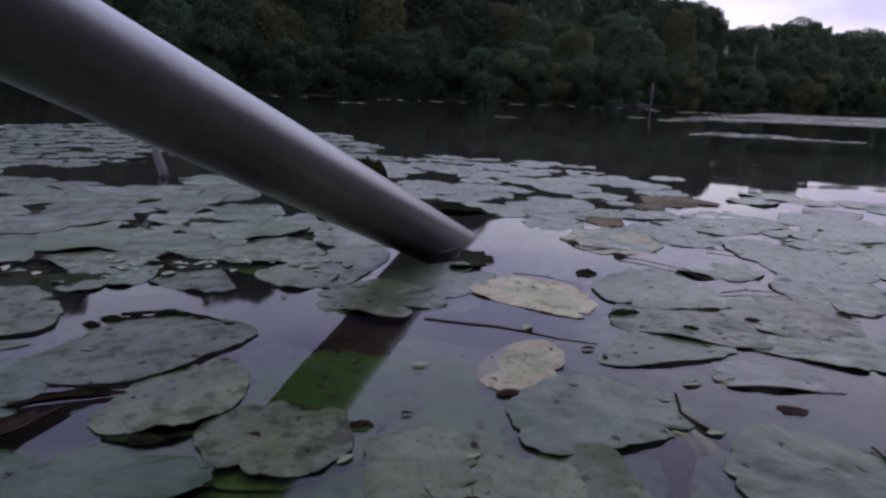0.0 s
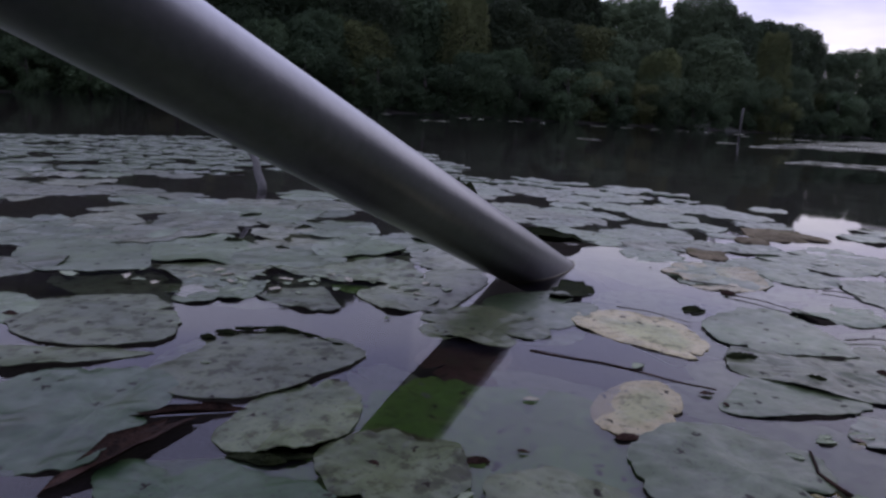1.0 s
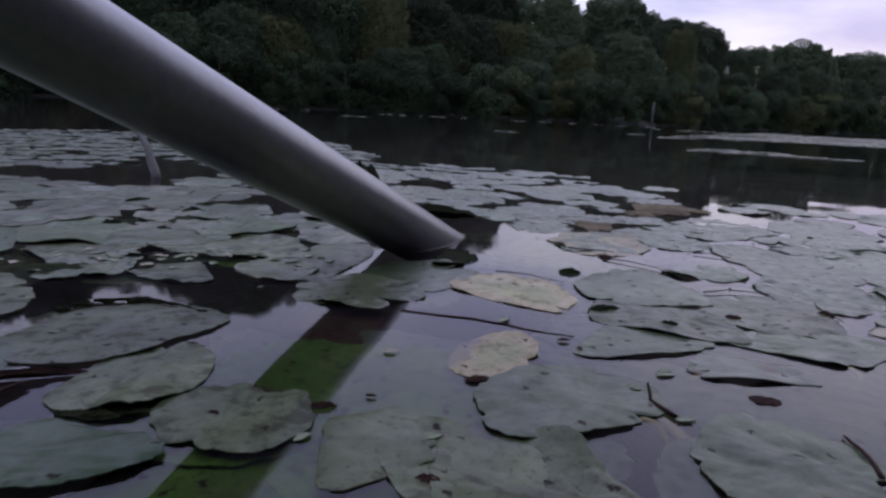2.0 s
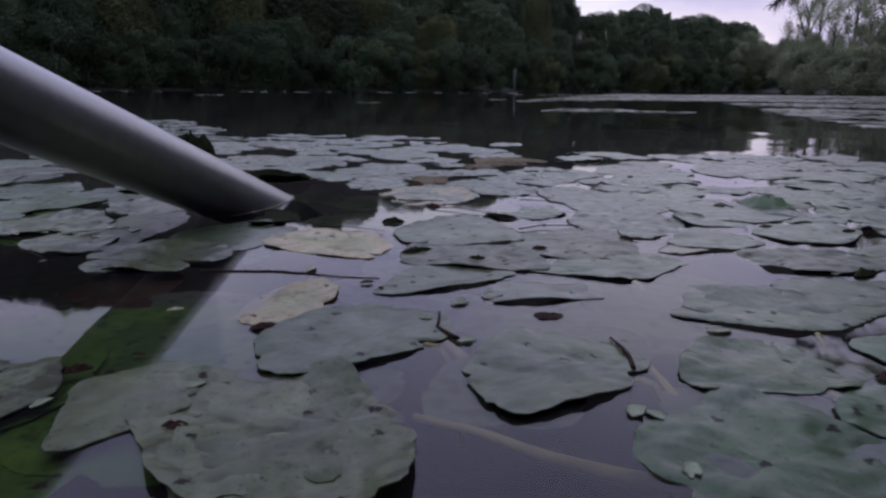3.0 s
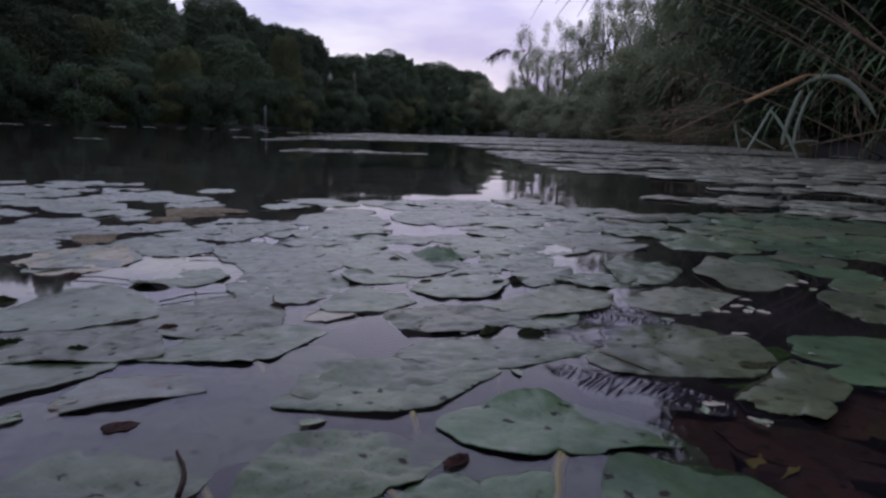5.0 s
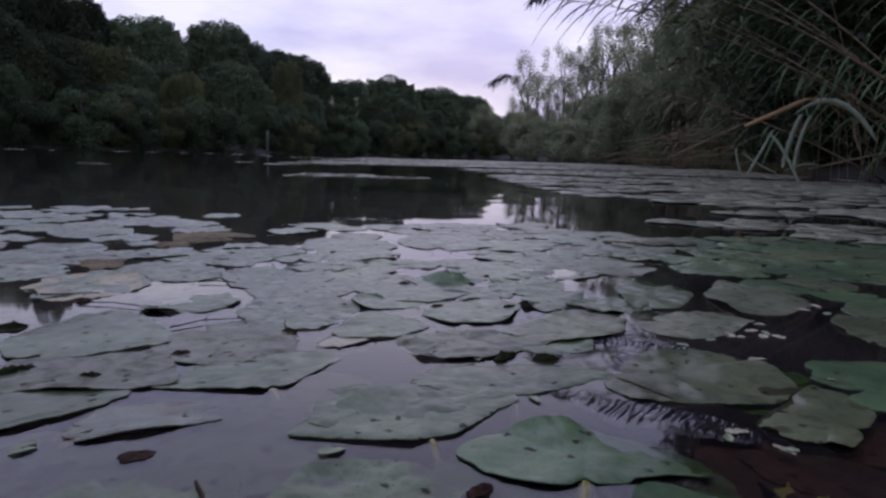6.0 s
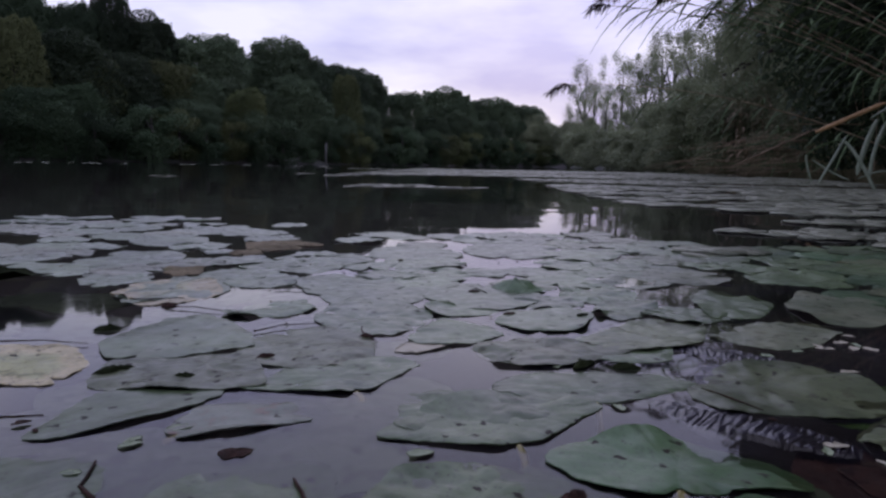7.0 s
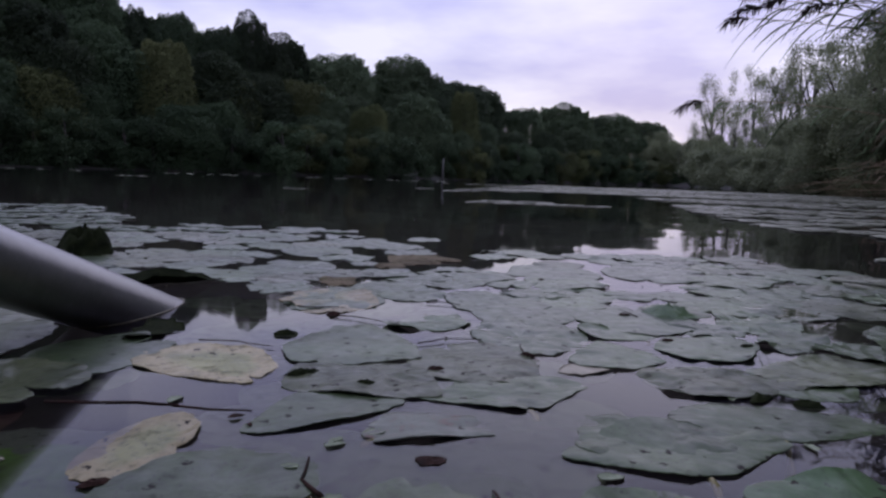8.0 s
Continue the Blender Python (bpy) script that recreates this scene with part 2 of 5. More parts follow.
lean_, slope_, upright = n_.new("ShaderNodeVectorMath"), n_.new("ShaderNodeVectorMath"), n_.new("ShaderNodeVectorMath")
lean_.operation, slope_.operation, upright.operation = "SUBTRACT", "MULTIPLY_ADD", "NORMALIZE"
lean_.inputs[1].default_value = (0.5, 0.5, 0.5)
slope_.inputs[1].default_value, slope_.inputs[2].default_value = (0.022, 0.022, 0.0), (0.0, 0.0, 1.0)
l_.new(swell.outputs["Color"], lean_.inputs[0])
l_.new(lean_.outputs["Vector"], slope_.inputs[0])
l_.new(slope_.outputs["Vector"], upright.inputs[0])
l_.new(upright.outputs["Vector"], gloss.inputs["Normal"])
l_.new(upright.outputs["Vector"], fres.inputs["Normal"])
l_.new(fres.outputs[0], blend_.inputs[0])
silt, murk = n_.new("ShaderNodeBsdfDiffuse"), n_.new("ShaderNodeMixShader")
silt.inputs["Color"].default_value, murk.inputs[0].default_value = (0.150, 0.128, 0.195, 1), 0.085
cloudy = noise_node(n_, l_, co_, 13, 3, 0.55)
l_.new(ramp_node(n_, l_, cloudy, ((0.36, (0.012,) * 3), (0.66, (0.075,) * 3))), murk.inputs[0])
l_.new(ramp_node(n_, l_, noise_node(n_, l_, co_, 21, 2, 0.5), ((0.40, (0.110, 0.096, 0.130)), (0.62, (0.100, 0.080, 0.085)))), silt.inputs["Color"])
l_.new(clear.outputs[0], murk.inputs[1])
l_.new(silt.outputs[0], murk.inputs[2])
l_.new(murk.outputs[0], blend_.inputs[1])
l_.new(gloss.outputs[0], blend_.inputs[2])
l_.new(blend_.outputs[0], n_["Material Output"].inputs["Surface"])


# ---- mesh helpers ----
def mesh_of(name, verts, faces, material, uvs=None, smooth=True):
    me = bpy.data.meshes.new(name)
    me.from_pydata([tuple(v) for v in verts], [], faces)
    me.materials.append(material)
    if uvs is not None:
        layer = me.uv_layers.new(name="UVMap")
        for loop in me.loops:
            layer.data[loop.index].uv = uvs[loop.vertex_index]
    if smooth:
        me.shade_smooth()
    me.update()
    return me


def part(name, me, parent, label=""):
    ob = new(name, me)
    ob.parent = parent
    if label:
        ob["label"] = label
    return ob


def tube(points, radii, sides=8):
    """Verts and faces of a closed tapered tube along points."""
    verts, faces = [], []
    pts = [Vector(p) for p in points]
    for i, p in enumerate(pts):
        d = (pts[min(i + 1, len(pts) - 1)] - pts[max(i - 1, 0)]).normalized()
        u = d.cross(Vector((0.3, 0.2, 1)) if abs(d.z) < 0.9 else Vector((1, 0.1, 0))).normalized()
        v = d.cross(u)
        for k in range(sides):
            a = 2 * math.pi * k / sides
            verts.append(p + radii[i] * (math.cos(a) * u + math.sin(a) * v))
    for i in range(len(pts) - 1):
        for k in range(sides):
            j = (k + 1) % sides
            faces.append((i * sides + k, i * sides + j, (i + 1) * sides + j, (i + 1) * sides + k))
    faces.append(tuple(range(sides - 1, -1, -1)))
    faces.append(tuple(range((len(pts) - 1) * sides, len(pts) * sides)))
    return verts, faces


def ribbon(points, width, side, thick=0.0015, fold=0.15, strap=False):
    """A long leaf: a shallow V in section, tapered to its tip, with thickness."""
    verts, faces = [], []
    pts = [Vector(p) for p in points]
    side = Vector(side).normalized()
    for i, p in enumerate(pts):
        f = i / (len(pts) - 1)
        w = width * min(1, 0.35 + 2.2 * f) * min(1.0, (1.02 - f) * 2.6) / 2
        if strap:
            w = width * min(1.0, 0.75 + f, (1.05 - f) * 6) / 2
        d = (pts[min(i + 1, len(pts) - 1)] - pts[max(i - 1, 0)]).normalized()
        up = side.cross(d).normalized()
        for s, lift in ((-1, fold), (0, 0), (1, fold)):
            verts.append(p + side * s * w + up * lift * w)
        for s, lift in ((-1, fold), (0, 0), (1, fold)):
            verts.append(p + side * s * w * 0.97 + up * (lift * w - thick))
    for i in range(len(pts) - 1):
        a, b = 6 * i, 6 * i + 6
        for q in ((0, 1), (1, 2)):
            faces.append((a + q[0], a + q[1], b + q[1], b + q[0]))
            faces.append((a + 3 + q[1], a + 3 + q[0], b + 3 + q[0], b + 3 + q[1]))
        faces.append((a + 3, a, b, b + 3))
        faces.append((a + 2, a + 5, b + 5, b + 2))
    return verts, faces


def joined(pieces):
    verts, faces = [], []
    for v, f in pieces:
        k = len(verts)
        verts += list(v)
        faces += [tuple(i + k for i in q) for q in f]
    return verts, faces


# ---- the lake and its banks ----
AZ = [-180, -120, -80, -55, -40, -20, 0, 12, 20, 27, 33, 36, 39, 42, 46, 52, 57, 62, 70, 90, 120, 180]
SHORE = [2.0, 3.0, 14, 36, 40, 43, 50, 58, 72, 92, 108, 80, 42, 25, 18, 14.5, 9.5, 7.6, 5.4, 3.4, 2.4, 2.0]


def shore(az):
    return float(np.interp((az + 180) % 360 - 180, AZ, SHORE))


def land(az, r):
    """Height of the ground: mud under the lake, a low bank, then a slope."""
    d = r - shore(az)
    return -0.32 + 0.40 * min(1, max(0, (d + 0.8) / 1.6)) + (0 if d < 1 else min(3.5, 0.10 * (d - 1)))


def at_shore(az, beyond):
    r = shore(az) + beyond
    return r * math.sin(radians(az)), r * math.cos(radians(az)), land(az, r)


rings = [0.2, 0.5, 0.9, 1.4, 1.9, 2.3, 2.8, 3.4, 4, 5, 6, 7, 8, 9, 10, 11.5, 13, 15, 17, 19, 22, 25, 28, 32, 36, 38, 40, 42, 44, 46, 48, 50, 53, 56, 60, 65, 72, 80, 88, 96, 104, 108, 112, 118, 130, 160, 220, 400, 900, 2500]
turns = 180
gv = [(0.0, 0.0, -0.32)]
for r in rings:
    for k in range(turns):
        az = 360 * k / turns
        wob = 0.06 * noise.noise((r * math.sin(radians(az)) * 0.7, r * math.cos(radians(az)) * 0.7, 3.1))
        gv.append((r * math.sin(radians(az)), r * math.cos(radians(az)), land(az, r) + wob * (1 if r > 1 else 0.3)))
gf = [(0, 1 + (k + 1) % turns, 1 + k) for k in range(turns)]
for i in range(len(rings) - 1):
    for k in range(turns):
        a, b = 1 + i * turns + k, 1 + i * turns + (k + 1) % turns
        gf.append((a, b, b + turns, a + turns))
gm = mesh_of("ground", gv, gf, MUD)
gm.materials.append(BANK)
for poly in gm.polygons:
    poly.material_index = 1 if poly.center.z > -0.02 else 0
tagged(new("ground", gm), "dark muddy lake bed rising to wooded banks", "ground", kind="structure")

wv, wf = [], []
steps = [-300, -60, -20, -8, -3, -1, 0, 1, 3, 8, 20, 60, 300]
for y in steps:
    for x in steps:
        wv.append((x, y + 0.4, 0.0))
for j in range(len(steps) - 1):
    for i in range(len(steps) - 1):
        a = j * len(steps) + i
        wf.append((a, a + 1, a + 1 + len(steps), a + len(steps)))
tagged(new("water", mesh_of("water", wv, wf, WATER)), "still dark lake water mirroring woods and violet sky", "water", kind="structure")

# ---- the grey pipe that slants into the water ----
FOOT, WAY, RADIUS = Vector((0.017, 0.700, 0.0)), Vector((-0.947, -2.207, 1.0)).normalized(), 0.027


def pipe():
    thing = tagged(new("metal_pipe"), "dull grey metal pipe slanting down into the lake", "pipe")
    thing.location = FOOT
    u = WAY.cross(Vector((0, 0, 1))).normalized()
    v = WAY.cross(u)
    verts, faces, sides = [], [], 64
    lengths = [-0.95 + 0.05 * i for i in range(57)]
    for rad, order in ((RADIUS, lengths), (RADIUS - 0.002, lengths[::-1])):
        for s in order:
            for k in range(sides):
                a = 2 * math.pi * k / sides
                verts.append(WAY * s + rad * (math.cos(a) * u + math.sin(a) * v))
    rows = len(lengths) * 2
    for i in range(rows):
        for k in range(sides):
            j, up = (k + 1) % sides, (i + 1) % rows
            faces.append((i * sides + k, up * sides + k, up * sides + j, i * sides + j))
    part("tube", mesh_of("tube", verts, faces, ZINC), thing)
    # a pale ring painted for the bright meniscus where the water meets the metal
    ring = []
    for k in range(49):
        a = 2 * math.pi * k / 48
        rim = (RADIUS + 0.0006) * (math.cos(a) * u + math.sin(a) * v)
        ring.append(rim - WAY * (rim.z / WAY.z) + Vector((0, 0, 0.0006)))
    part("waterline", mesh_of("waterline", *tube(ring, [0.0005 + 0.0004 * noise.noise((3 * p.x / RADIUS, 3 * p.y / RADIUS, 0.0)) for p in ring], 6), CREAM), thing, "pale ring painted for the meniscus at the water")


pipe()


# ---- lily pads ----
BANKED = []  # x, y, radius of every pad so far


def blade_mesh(name, a, b, rot, notch, material, seed, curl, base, lip=None, segs=84, rows=6, thick=0.0005, torn=()):
    """A heart-shaped floating leaf, wavy at its edge, with a notch, a raised rim here and there, and thickness.
    torn: straight torn or folded edges, each by its direction in degrees and its share of the leaf's radius."""
    rng = random.Random(seed)
    off = Vector((rng.random() * 50, rng.random() * 50, rng.random() * 50))
    cr, sr = math.cos(radians(rot)), math.sin(radians(rot))
    cut, keen, deep = radians(notch), rng.uniform(0.05, 0.14), rng.uniform(0.25, 0.62)
    bites = rng.choice((0.0, 0.1, 0.25, 0.5))
    square, tilt_x, tilt_y = rng.uniform(0.0, 0.14), rng.uniform(-1, 1), rng.uniform(-1, 1)
    frill = rng.choice((0.01, 0.02, 0.03, 0.05))
    if rows < 10:
        frill, bites = 2.2 * frill, rng.choice((0.15, 0.35, 0.6, 0.8))
    wet = rng.choice((0.7, 1.1, 1.6, 2.3))
    lobe, wave, ripple = 0.10, 0.17, 0.045
    if torn:
        square, lobe, wave, ripple, wet = 0.0, 0.0, 0.03, 0.045, 0.85 * wet
        awash = rng.choice((0.0, 0.0010, 0.0020, 0.0028))
        wash = radians(lip[0] if lip else 0) + math.pi + rng.uniform(-1.1, 1.1)
        frill, bites, deep = 0.022, rng.choice((0.0, 0.05, 0.15)), rng.uniform(0.10, 0.20)
    top, uv = [], []
    # the middle of the fan lies at the stalk, a little towards the notch
    sx, sy = 0.28 * math.cos(cut), 0.28 * math.sin(cut)
    for i in range(rows + 1):
        f = (i / rows) ** 0.75
        for k in range(segs):
            th = cut + 2 * math.pi * (k + 0.5) / segs
            gap = abs((k + 0.5) / segs * 2 - 1)
            gap = (1 - gap) * math.pi
            edge = 1 + wave * noise.noise((math.cos(th) * 1.2, math.sin(th) * 1.2, off.x)) + ripple * noise.noise((math.cos(th) * 4, math.sin(th) * 4, off.y)) + frill * noise.noise((math.cos(th) * 10, math.sin(th) * 10, off.z)) - bites * max(0.0, noise.noise((math.cos(th) * 3.1, math.sin(th) * 3.1, off.z + 9)) - 0.22)
            edge += square * math.cos(4 * (th - off.x)) * 0.5 + lobe * math.exp(-(((gap - 0.42) / 0.22) ** 2))
            edge += 0.022 * noise.noise((math.cos(th) * 24, math.sin(th) * 24, off.y))
            if torn:
                near = [max(0.05, math.cos(th - radians(turn)) / reach) for turn, reach in torn]
                edge *= (1 + sum(c**16 for c in near)) ** (-1 / 16)
            edge *= 1 - deep * math.exp(-((gap / keen) ** 2))
            ex, ey = math.cos(th) * edge, math.sin(th) * edge
            px, py = (sx + (ex - sx) * f) * a, (sy + (ey - sy) * f) * b
            lift = 1.9 * noise.noise((math.cos(th) * 1.1 + off.y, math.sin(th) * 1.1, off.x)) - 0.12
            if lip:
                apart = (th - radians(lip[0]) + math.pi) % (2 * math.pi) - math.pi
                lift = max(lift, lip[1] / curl * math.exp(-((apart / 0.75) ** 2))) * (1 - 0.8 * math.exp(-((gap / 0.16) ** 2)) if torn else 1)
            # soft dents let the water wash over parts of the leaf and its edge
            dent = noise.noise((px * 38 + off.x, py * 38, off.z)) + 0.55 * noise.noise((px * 95 + off.y, py * 95, off.x)) + 0.25 * noise.noise((px * 210, py * 210 + off.z, off.y))
            z = curl * (max(0.0, lift) * f**3 + 0.12 * f * (tilt_x * math.cos(th) + tilt_y * math.sin(th))) - 0.55 * base * f**7
            if torn:
                # one side lies awash
                z -= awash * max(0.0, math.cos(th - wash) - 0.15) * f * f
            z += 0.0011 * wet * dent * (0.75 + 0.25 * f) if base > 0.0005 else 0.0006 * dent
            top.append((px * cr - py * sr, px * sr + py * cr, z))
            uv.append(((k + 0.5) / segs, f))
    n = len(top)
    under = [0, rows // 2, rows]
    verts, faces = list(top), []
    for i in under:
        verts += [(x, y, z - (thick if i == rows else 0.002)) for x, y, z in top[i * segs : (i + 1) * segs]]
        uv += uv[i * segs : (i + 1) * segs]
    # the rim has corners of its own, so that the edge stays crisp
    rim = len(verts)
    verts += top[rows * segs :]
    uv += uv[rows * segs : (rows + 1) * segs]
    for k in range(segs):
        j = (k + 1) % segs
        for i in range(rows):
            faces.append(((i + 1) * segs + k, (i + 1) * segs + j, i * segs + j, i * segs + k))
        for i in range(2):
            faces.append((n + i * segs + k, n + i * segs + j, n + (i + 1) * segs + j, n + (i + 1) * segs + k))
        faces.append((rim + k, rim + j, n + 2 * segs + j, n + 2 * segs + k))
    return mesh_of(name, verts, faces, material, uv)


LABELS = {
    "pad_grey_green": "grey-green lily pad floating on the lake", "pad_fresh_green": "fresh green lily pad floating on the lake",
    "pad_mottled": "mottled lily pad with brown decay", "pad_yellowing": "yellowing lily pad with a pale orange rim",
    "pad_reddened": "grey-green lily pad streaked with pink", "pad_sunken_green": "green lily pad sunk just under the water",
    "pad_rotten_brown": "rotten brown lily pad lying flat on the water",
    "pad_sunken_brown": "dark red-brown lily pad sunk under the water",
    "pad_pale_green": "pale weathered lily pad floating on the lake",
    "pad_awash": "grey-green lily pad lying awash under a film of water",
    "pad_decayed": "grey-green lily pad rotting in dark brown blotches",
    "pad_far_pale": "lily pad of the far mats, toned pale for light",
    "pad_sunken_sky_pale": "pale sunken lily pad, partly in place of mirrored sky",
}


def pad(x, y, a, b, rot, notch, material, curl=None, lip=None, torn=()):
    """One lily pad at x, y: half width a, half depth b, turned by rot; where a notch is named its yellow stalk shows."""
    seed = int(x * 7919 + y * 104729) + len(BANKED)
    rng = random.Random(seed)
    sunk = material in (SUNK, PALE, MAROON, AWASH)
    curl = (0.0 if sunk else rng.choice((0.0008, 0.0014, 0.002, 0.003, 0.0045)) * min(1.2, a / 0.045)) if curl is None else curl
    base = 0.0007 + 0.0012 * rng.random() + (0.0015 if material is BROWN else 0)
    me = blade_mesh("lily_pad", a * (1.06 if torn else 1.02), b * (1.06 if torn else 1.02), rot, rng.uniform(-180, 180) if notch is None else notch, material, seed, curl, 0.0003 if sunk else base, lip and not sunk and (lip[0], 0.5 * lip[1]), *((150, 14) if math.hypot(x - 0.15, y) < 0.75 else (64, 8)), torn=torn)
    ob = new("lily_pad", me)
    ob.location = (x, y, -0.0024 - 0.0016 * rng.random() if material is AWASH else -0.0035 - 0.003 * rng.random() if sunk else base)
    tagged(ob, LABELS[material.name], "lily pad", "lily pads on the lake")
    if notch is not None:
        d = Vector((math.cos(radians(notch)) * a, math.sin(radians(notch)) * b, 0))
        d.rotate(Matrix.Rotation(radians(rot), 3, "Z"))
        reach = min([1.0] + [share / max(0.05, math.cos(radians(notch - turn))) for turn, share in torn])
        p0 = d * 0.90 * reach
        d.normalize()
        v, f = tube([p0 - d * 0.003 + Vector((0, 0, -0.0035)), p0 + Vector((0, 0, -0.0022)), p0 + d * 0.006 + Vector((0, 0, -0.0030)), p0 + d * 0.012 + Vector((0, 0, -0.011)), p0 + d * 0.018 + Vector((0, 0, -0.05))], [0.0010, 0.0016, 0.0019, 0.0021, 0.0021])
        part("stalk", mesh_of("stalk", v, f, STALK), ob, "yellow-green leaf stalk")
    BANKED.append((x, y, math.sqrt(a * b)))
    return ob


def torn_pad(x, y, a, b, rot, material, stalk, torn, lip):
    """A weathered pad whose edge is torn straight here and there; stalk: where its stalk joins the edge."""
    pad(x, y, a, b, rot, stalk, material, lip=lip, torn=torn or ((0, 0.97),))


torn_pad(0.210, 0.281, 0.057, 0.039, 37, GREY, -79, ((42, 0.93), (-46, 0.81), (156, 0.80), (114, 0.86), (-107, 0.84)), (-130, 0.0045))
torn_pad(0.118, 0.322, 0.053, 0.041, 38, GREY, -67, ((19, 0.95), (-105, 0.80), (164, 0.86), (149, 0.86), (114, 0.90)), (-115, 0.0035))
torn_pad(0.103, 0.237, 0.054, 0.049, -85, MOTTLED, None, ((-159, 0.80), (80, 0.75), (-85, 0.83), (177, 0.82), (117, 0.60)), (9, 0.0020))
torn_pad(0.301, 0.267, 0.048, 0.033, 7, GREY, -84, ((149, 0.79), (28, 0.72), (-58, 0.85), (59, 0.70), (-111, 0.82)), (-120, 0.0035))
torn_pad(0.265, 0.197, 0.054, 0.050, 75, GREEN, None, ((-168, 0.76), (-86, 0.58), (-43, 0.59), (164, 0.80), (40, 0.78)), (159, 0.0015))
torn_pad(0.332, 0.214, 0.041, 0.028, 23, GREEN, None, ((-66, 0.73), (-174, 0.74), (52, 0.75), (-47, 0.78), (32, 0.79)), (-150, 0.0025))
torn_pad(0.404, 0.261, 0.058, 0.040, -37, GREEN, -91, ((133, 0.55), (65, 0.54), (-59, 0.75), (31, 0.72), (161, 0.78)), (-98, 0.0025))
torn_pad(0.352, 0.333, 0.063, 0.039, 6, GREY, -101, ((-59, 0.77), (23, 0.78), (-142, 0.75), (123, 0.78), (77, 0.84)), (-117, 0.0020))
torn_pad(0.288, 0.436, 0.061, 0.043, -1, GREY, -82, ((168, 0.79), (-40, 0.76), (71, 0.80), (33, 0.83), (-124, 0.75)), (-103, 0.0045))
torn_pad(0.294, 0.499, 0.063, 0.050, 70, MOTTLED, None, ((-166, 0.83), (-95, 0.83), (-68, 0.82), (35, 0.83), (165, 0.83)), (-176, 0.0015))
torn_pad(0.231, 0.379, 0.048, 0.033, -28, PINK, -123, ((28, 0.61), (179, 0.61), (-52, 0.42), (127, 0.73), (82, 0.75)), (-80, 0.0050))
torn_pad(0.184, 0.424, 0.060, 0.031, 35, GREY, None, ((136, 0.79), (-27, 0.81), (-120, 0.76), (39, 0.83), (70, 0.86)), (-114, 0.0030))
torn_pad(0.206, 0.466, 0.064, 0.047, -26, MOTTLED, None, ((20, 0.67), (126, 0.66), (-90, 0.70), (-171, 0.78), (-62, 0.78)), (-76, 0.0030))
torn_pad(0.207, 0.562, 0.082, 0.053, 89, GREY, None, ((50, 0.72), (-37, 0.75), (-171, 0.73), (-70, 0.76), (176, 0.74)), (173, 0.0015))
torn_pad(0.284, 0.629, 0.045, 0.036, 15, GREY, None, ((66, 0.80), (135, 0.80), (-10, 0.80), (-137, 0.78), (-65, 0.84)), (-112, 0.0010))
torn_pad(0.359, 0.577, 0.075, 0.050, 78, GREY, None, ((-47, 0.82), (63, 0.84), (-140, 0.85), (171, 0.85), (116, 0.88)), (166, 0.0015))
torn_pad(0.404, 0.500, 0.049, 0.039, 64, GREY, None, ((68, 0.67), (-28, 0.68), (-136, 0.72), (-174, 0.73), (-58, 0.76)), (177, 0.0020))
torn_pad(0.493, 0.511, 0.052, 0.043, 25, GREY, None, ((39, 0.75), (-66, 0.78), (119, 0.81), (171, 0.80), (-128, 0.83)), (-146, 0.0030))
torn_pad(0.589, 0.524, 0.056, 0.030, 35, GREY, None, ((159, 0.76), (21, 0.78), (-119, 0.79), (-52, 0.80), (88, 0.82)), (-157, 0.0015))
torn_pad(0.701, 0.505, 0.079, 0.039, 41, GREY, None, ((120, 0.78), (4, 0.79), (-113, 0.81), (-164, 0.83), (-52, 0.86)), (179, 0.0015))
torn_pad(0.787, 0.453, 0.079, 0.054, 35, LIGHT, None, ((0, 0.76), (-121, 0.79), (79, 0.82), (-76, 0.83), (129, 0.82)), (178, 0.0015))
torn_pad(0.645, 0.406, 0.068, 0.038, 5, LIGHT, None, ((-179, 0.80), (105, 0.81), (-15, 0.82), (51, 0.83), (-67, 0.82)), (-131, 0.0015))
torn_pad(0.427, 0.358, 0.064, 0.035, -12, GREY, -98, ((148, 0.83), (51, 0.81), (-62, 0.77), (-152, 0.81), (88, 0.84)), (-106, 0.0020))
torn_pad(0.539, 0.312, 0.066, 0.049, 12, MOTTLED, None, ((74, 0.84), (-22, 0.82), (-141, 0.82), (104, 0.84), (7, 0.86)), (-150, 0.0020))
torn_pad(0.544, 0.236, 0.056, 0.027, 19, MOTTLED, None, ((79, 0.74), (-169, 0.74), (-85, 0.77), (-27, 0.77), (161, 0.79)), (-163, 0.0015))
torn_pad(-0.144, 0.380, 0.067, 0.057, 30, DECAYED, None, ((166, 0.84), (62, 0.85), (29, 0.86), (-52, 0.80), (143, 0.88)), (-81, 0.0020))
torn_pad(-0.090, 0.315, 0.048, 0.032, 79, DECAYED, None, ((33, 0.86), (-171, 0.85), (-29, 0.88), (-58, 0.87), (102, 0.86)), (-118, 0.0015))
torn_pad(-0.294, 0.428, 0.089, 0.058, -18, DECAYED, None, ((171, 0.63), (142, 0.56), (61, 0.74), (34, 0.75), (-123, 0.81)), (-34, 0.0030))
torn_pad(-0.260, 0.352, 0.077, 0.034, 9, DECAYED, None, ((-152, 0.59), (112, 0.26), (61, 0.54), (-36, 0.50), (-5, 0.72)), (-68, 0.0025))
torn_pad(-0.201, 0.288, 0.067, 0.051, -52, GREEN, None, ((-80, 0.74), (160, 0.76), (50, 0.76), (-159, 0.83), (-22, 0.87)), (20, 0.0015))
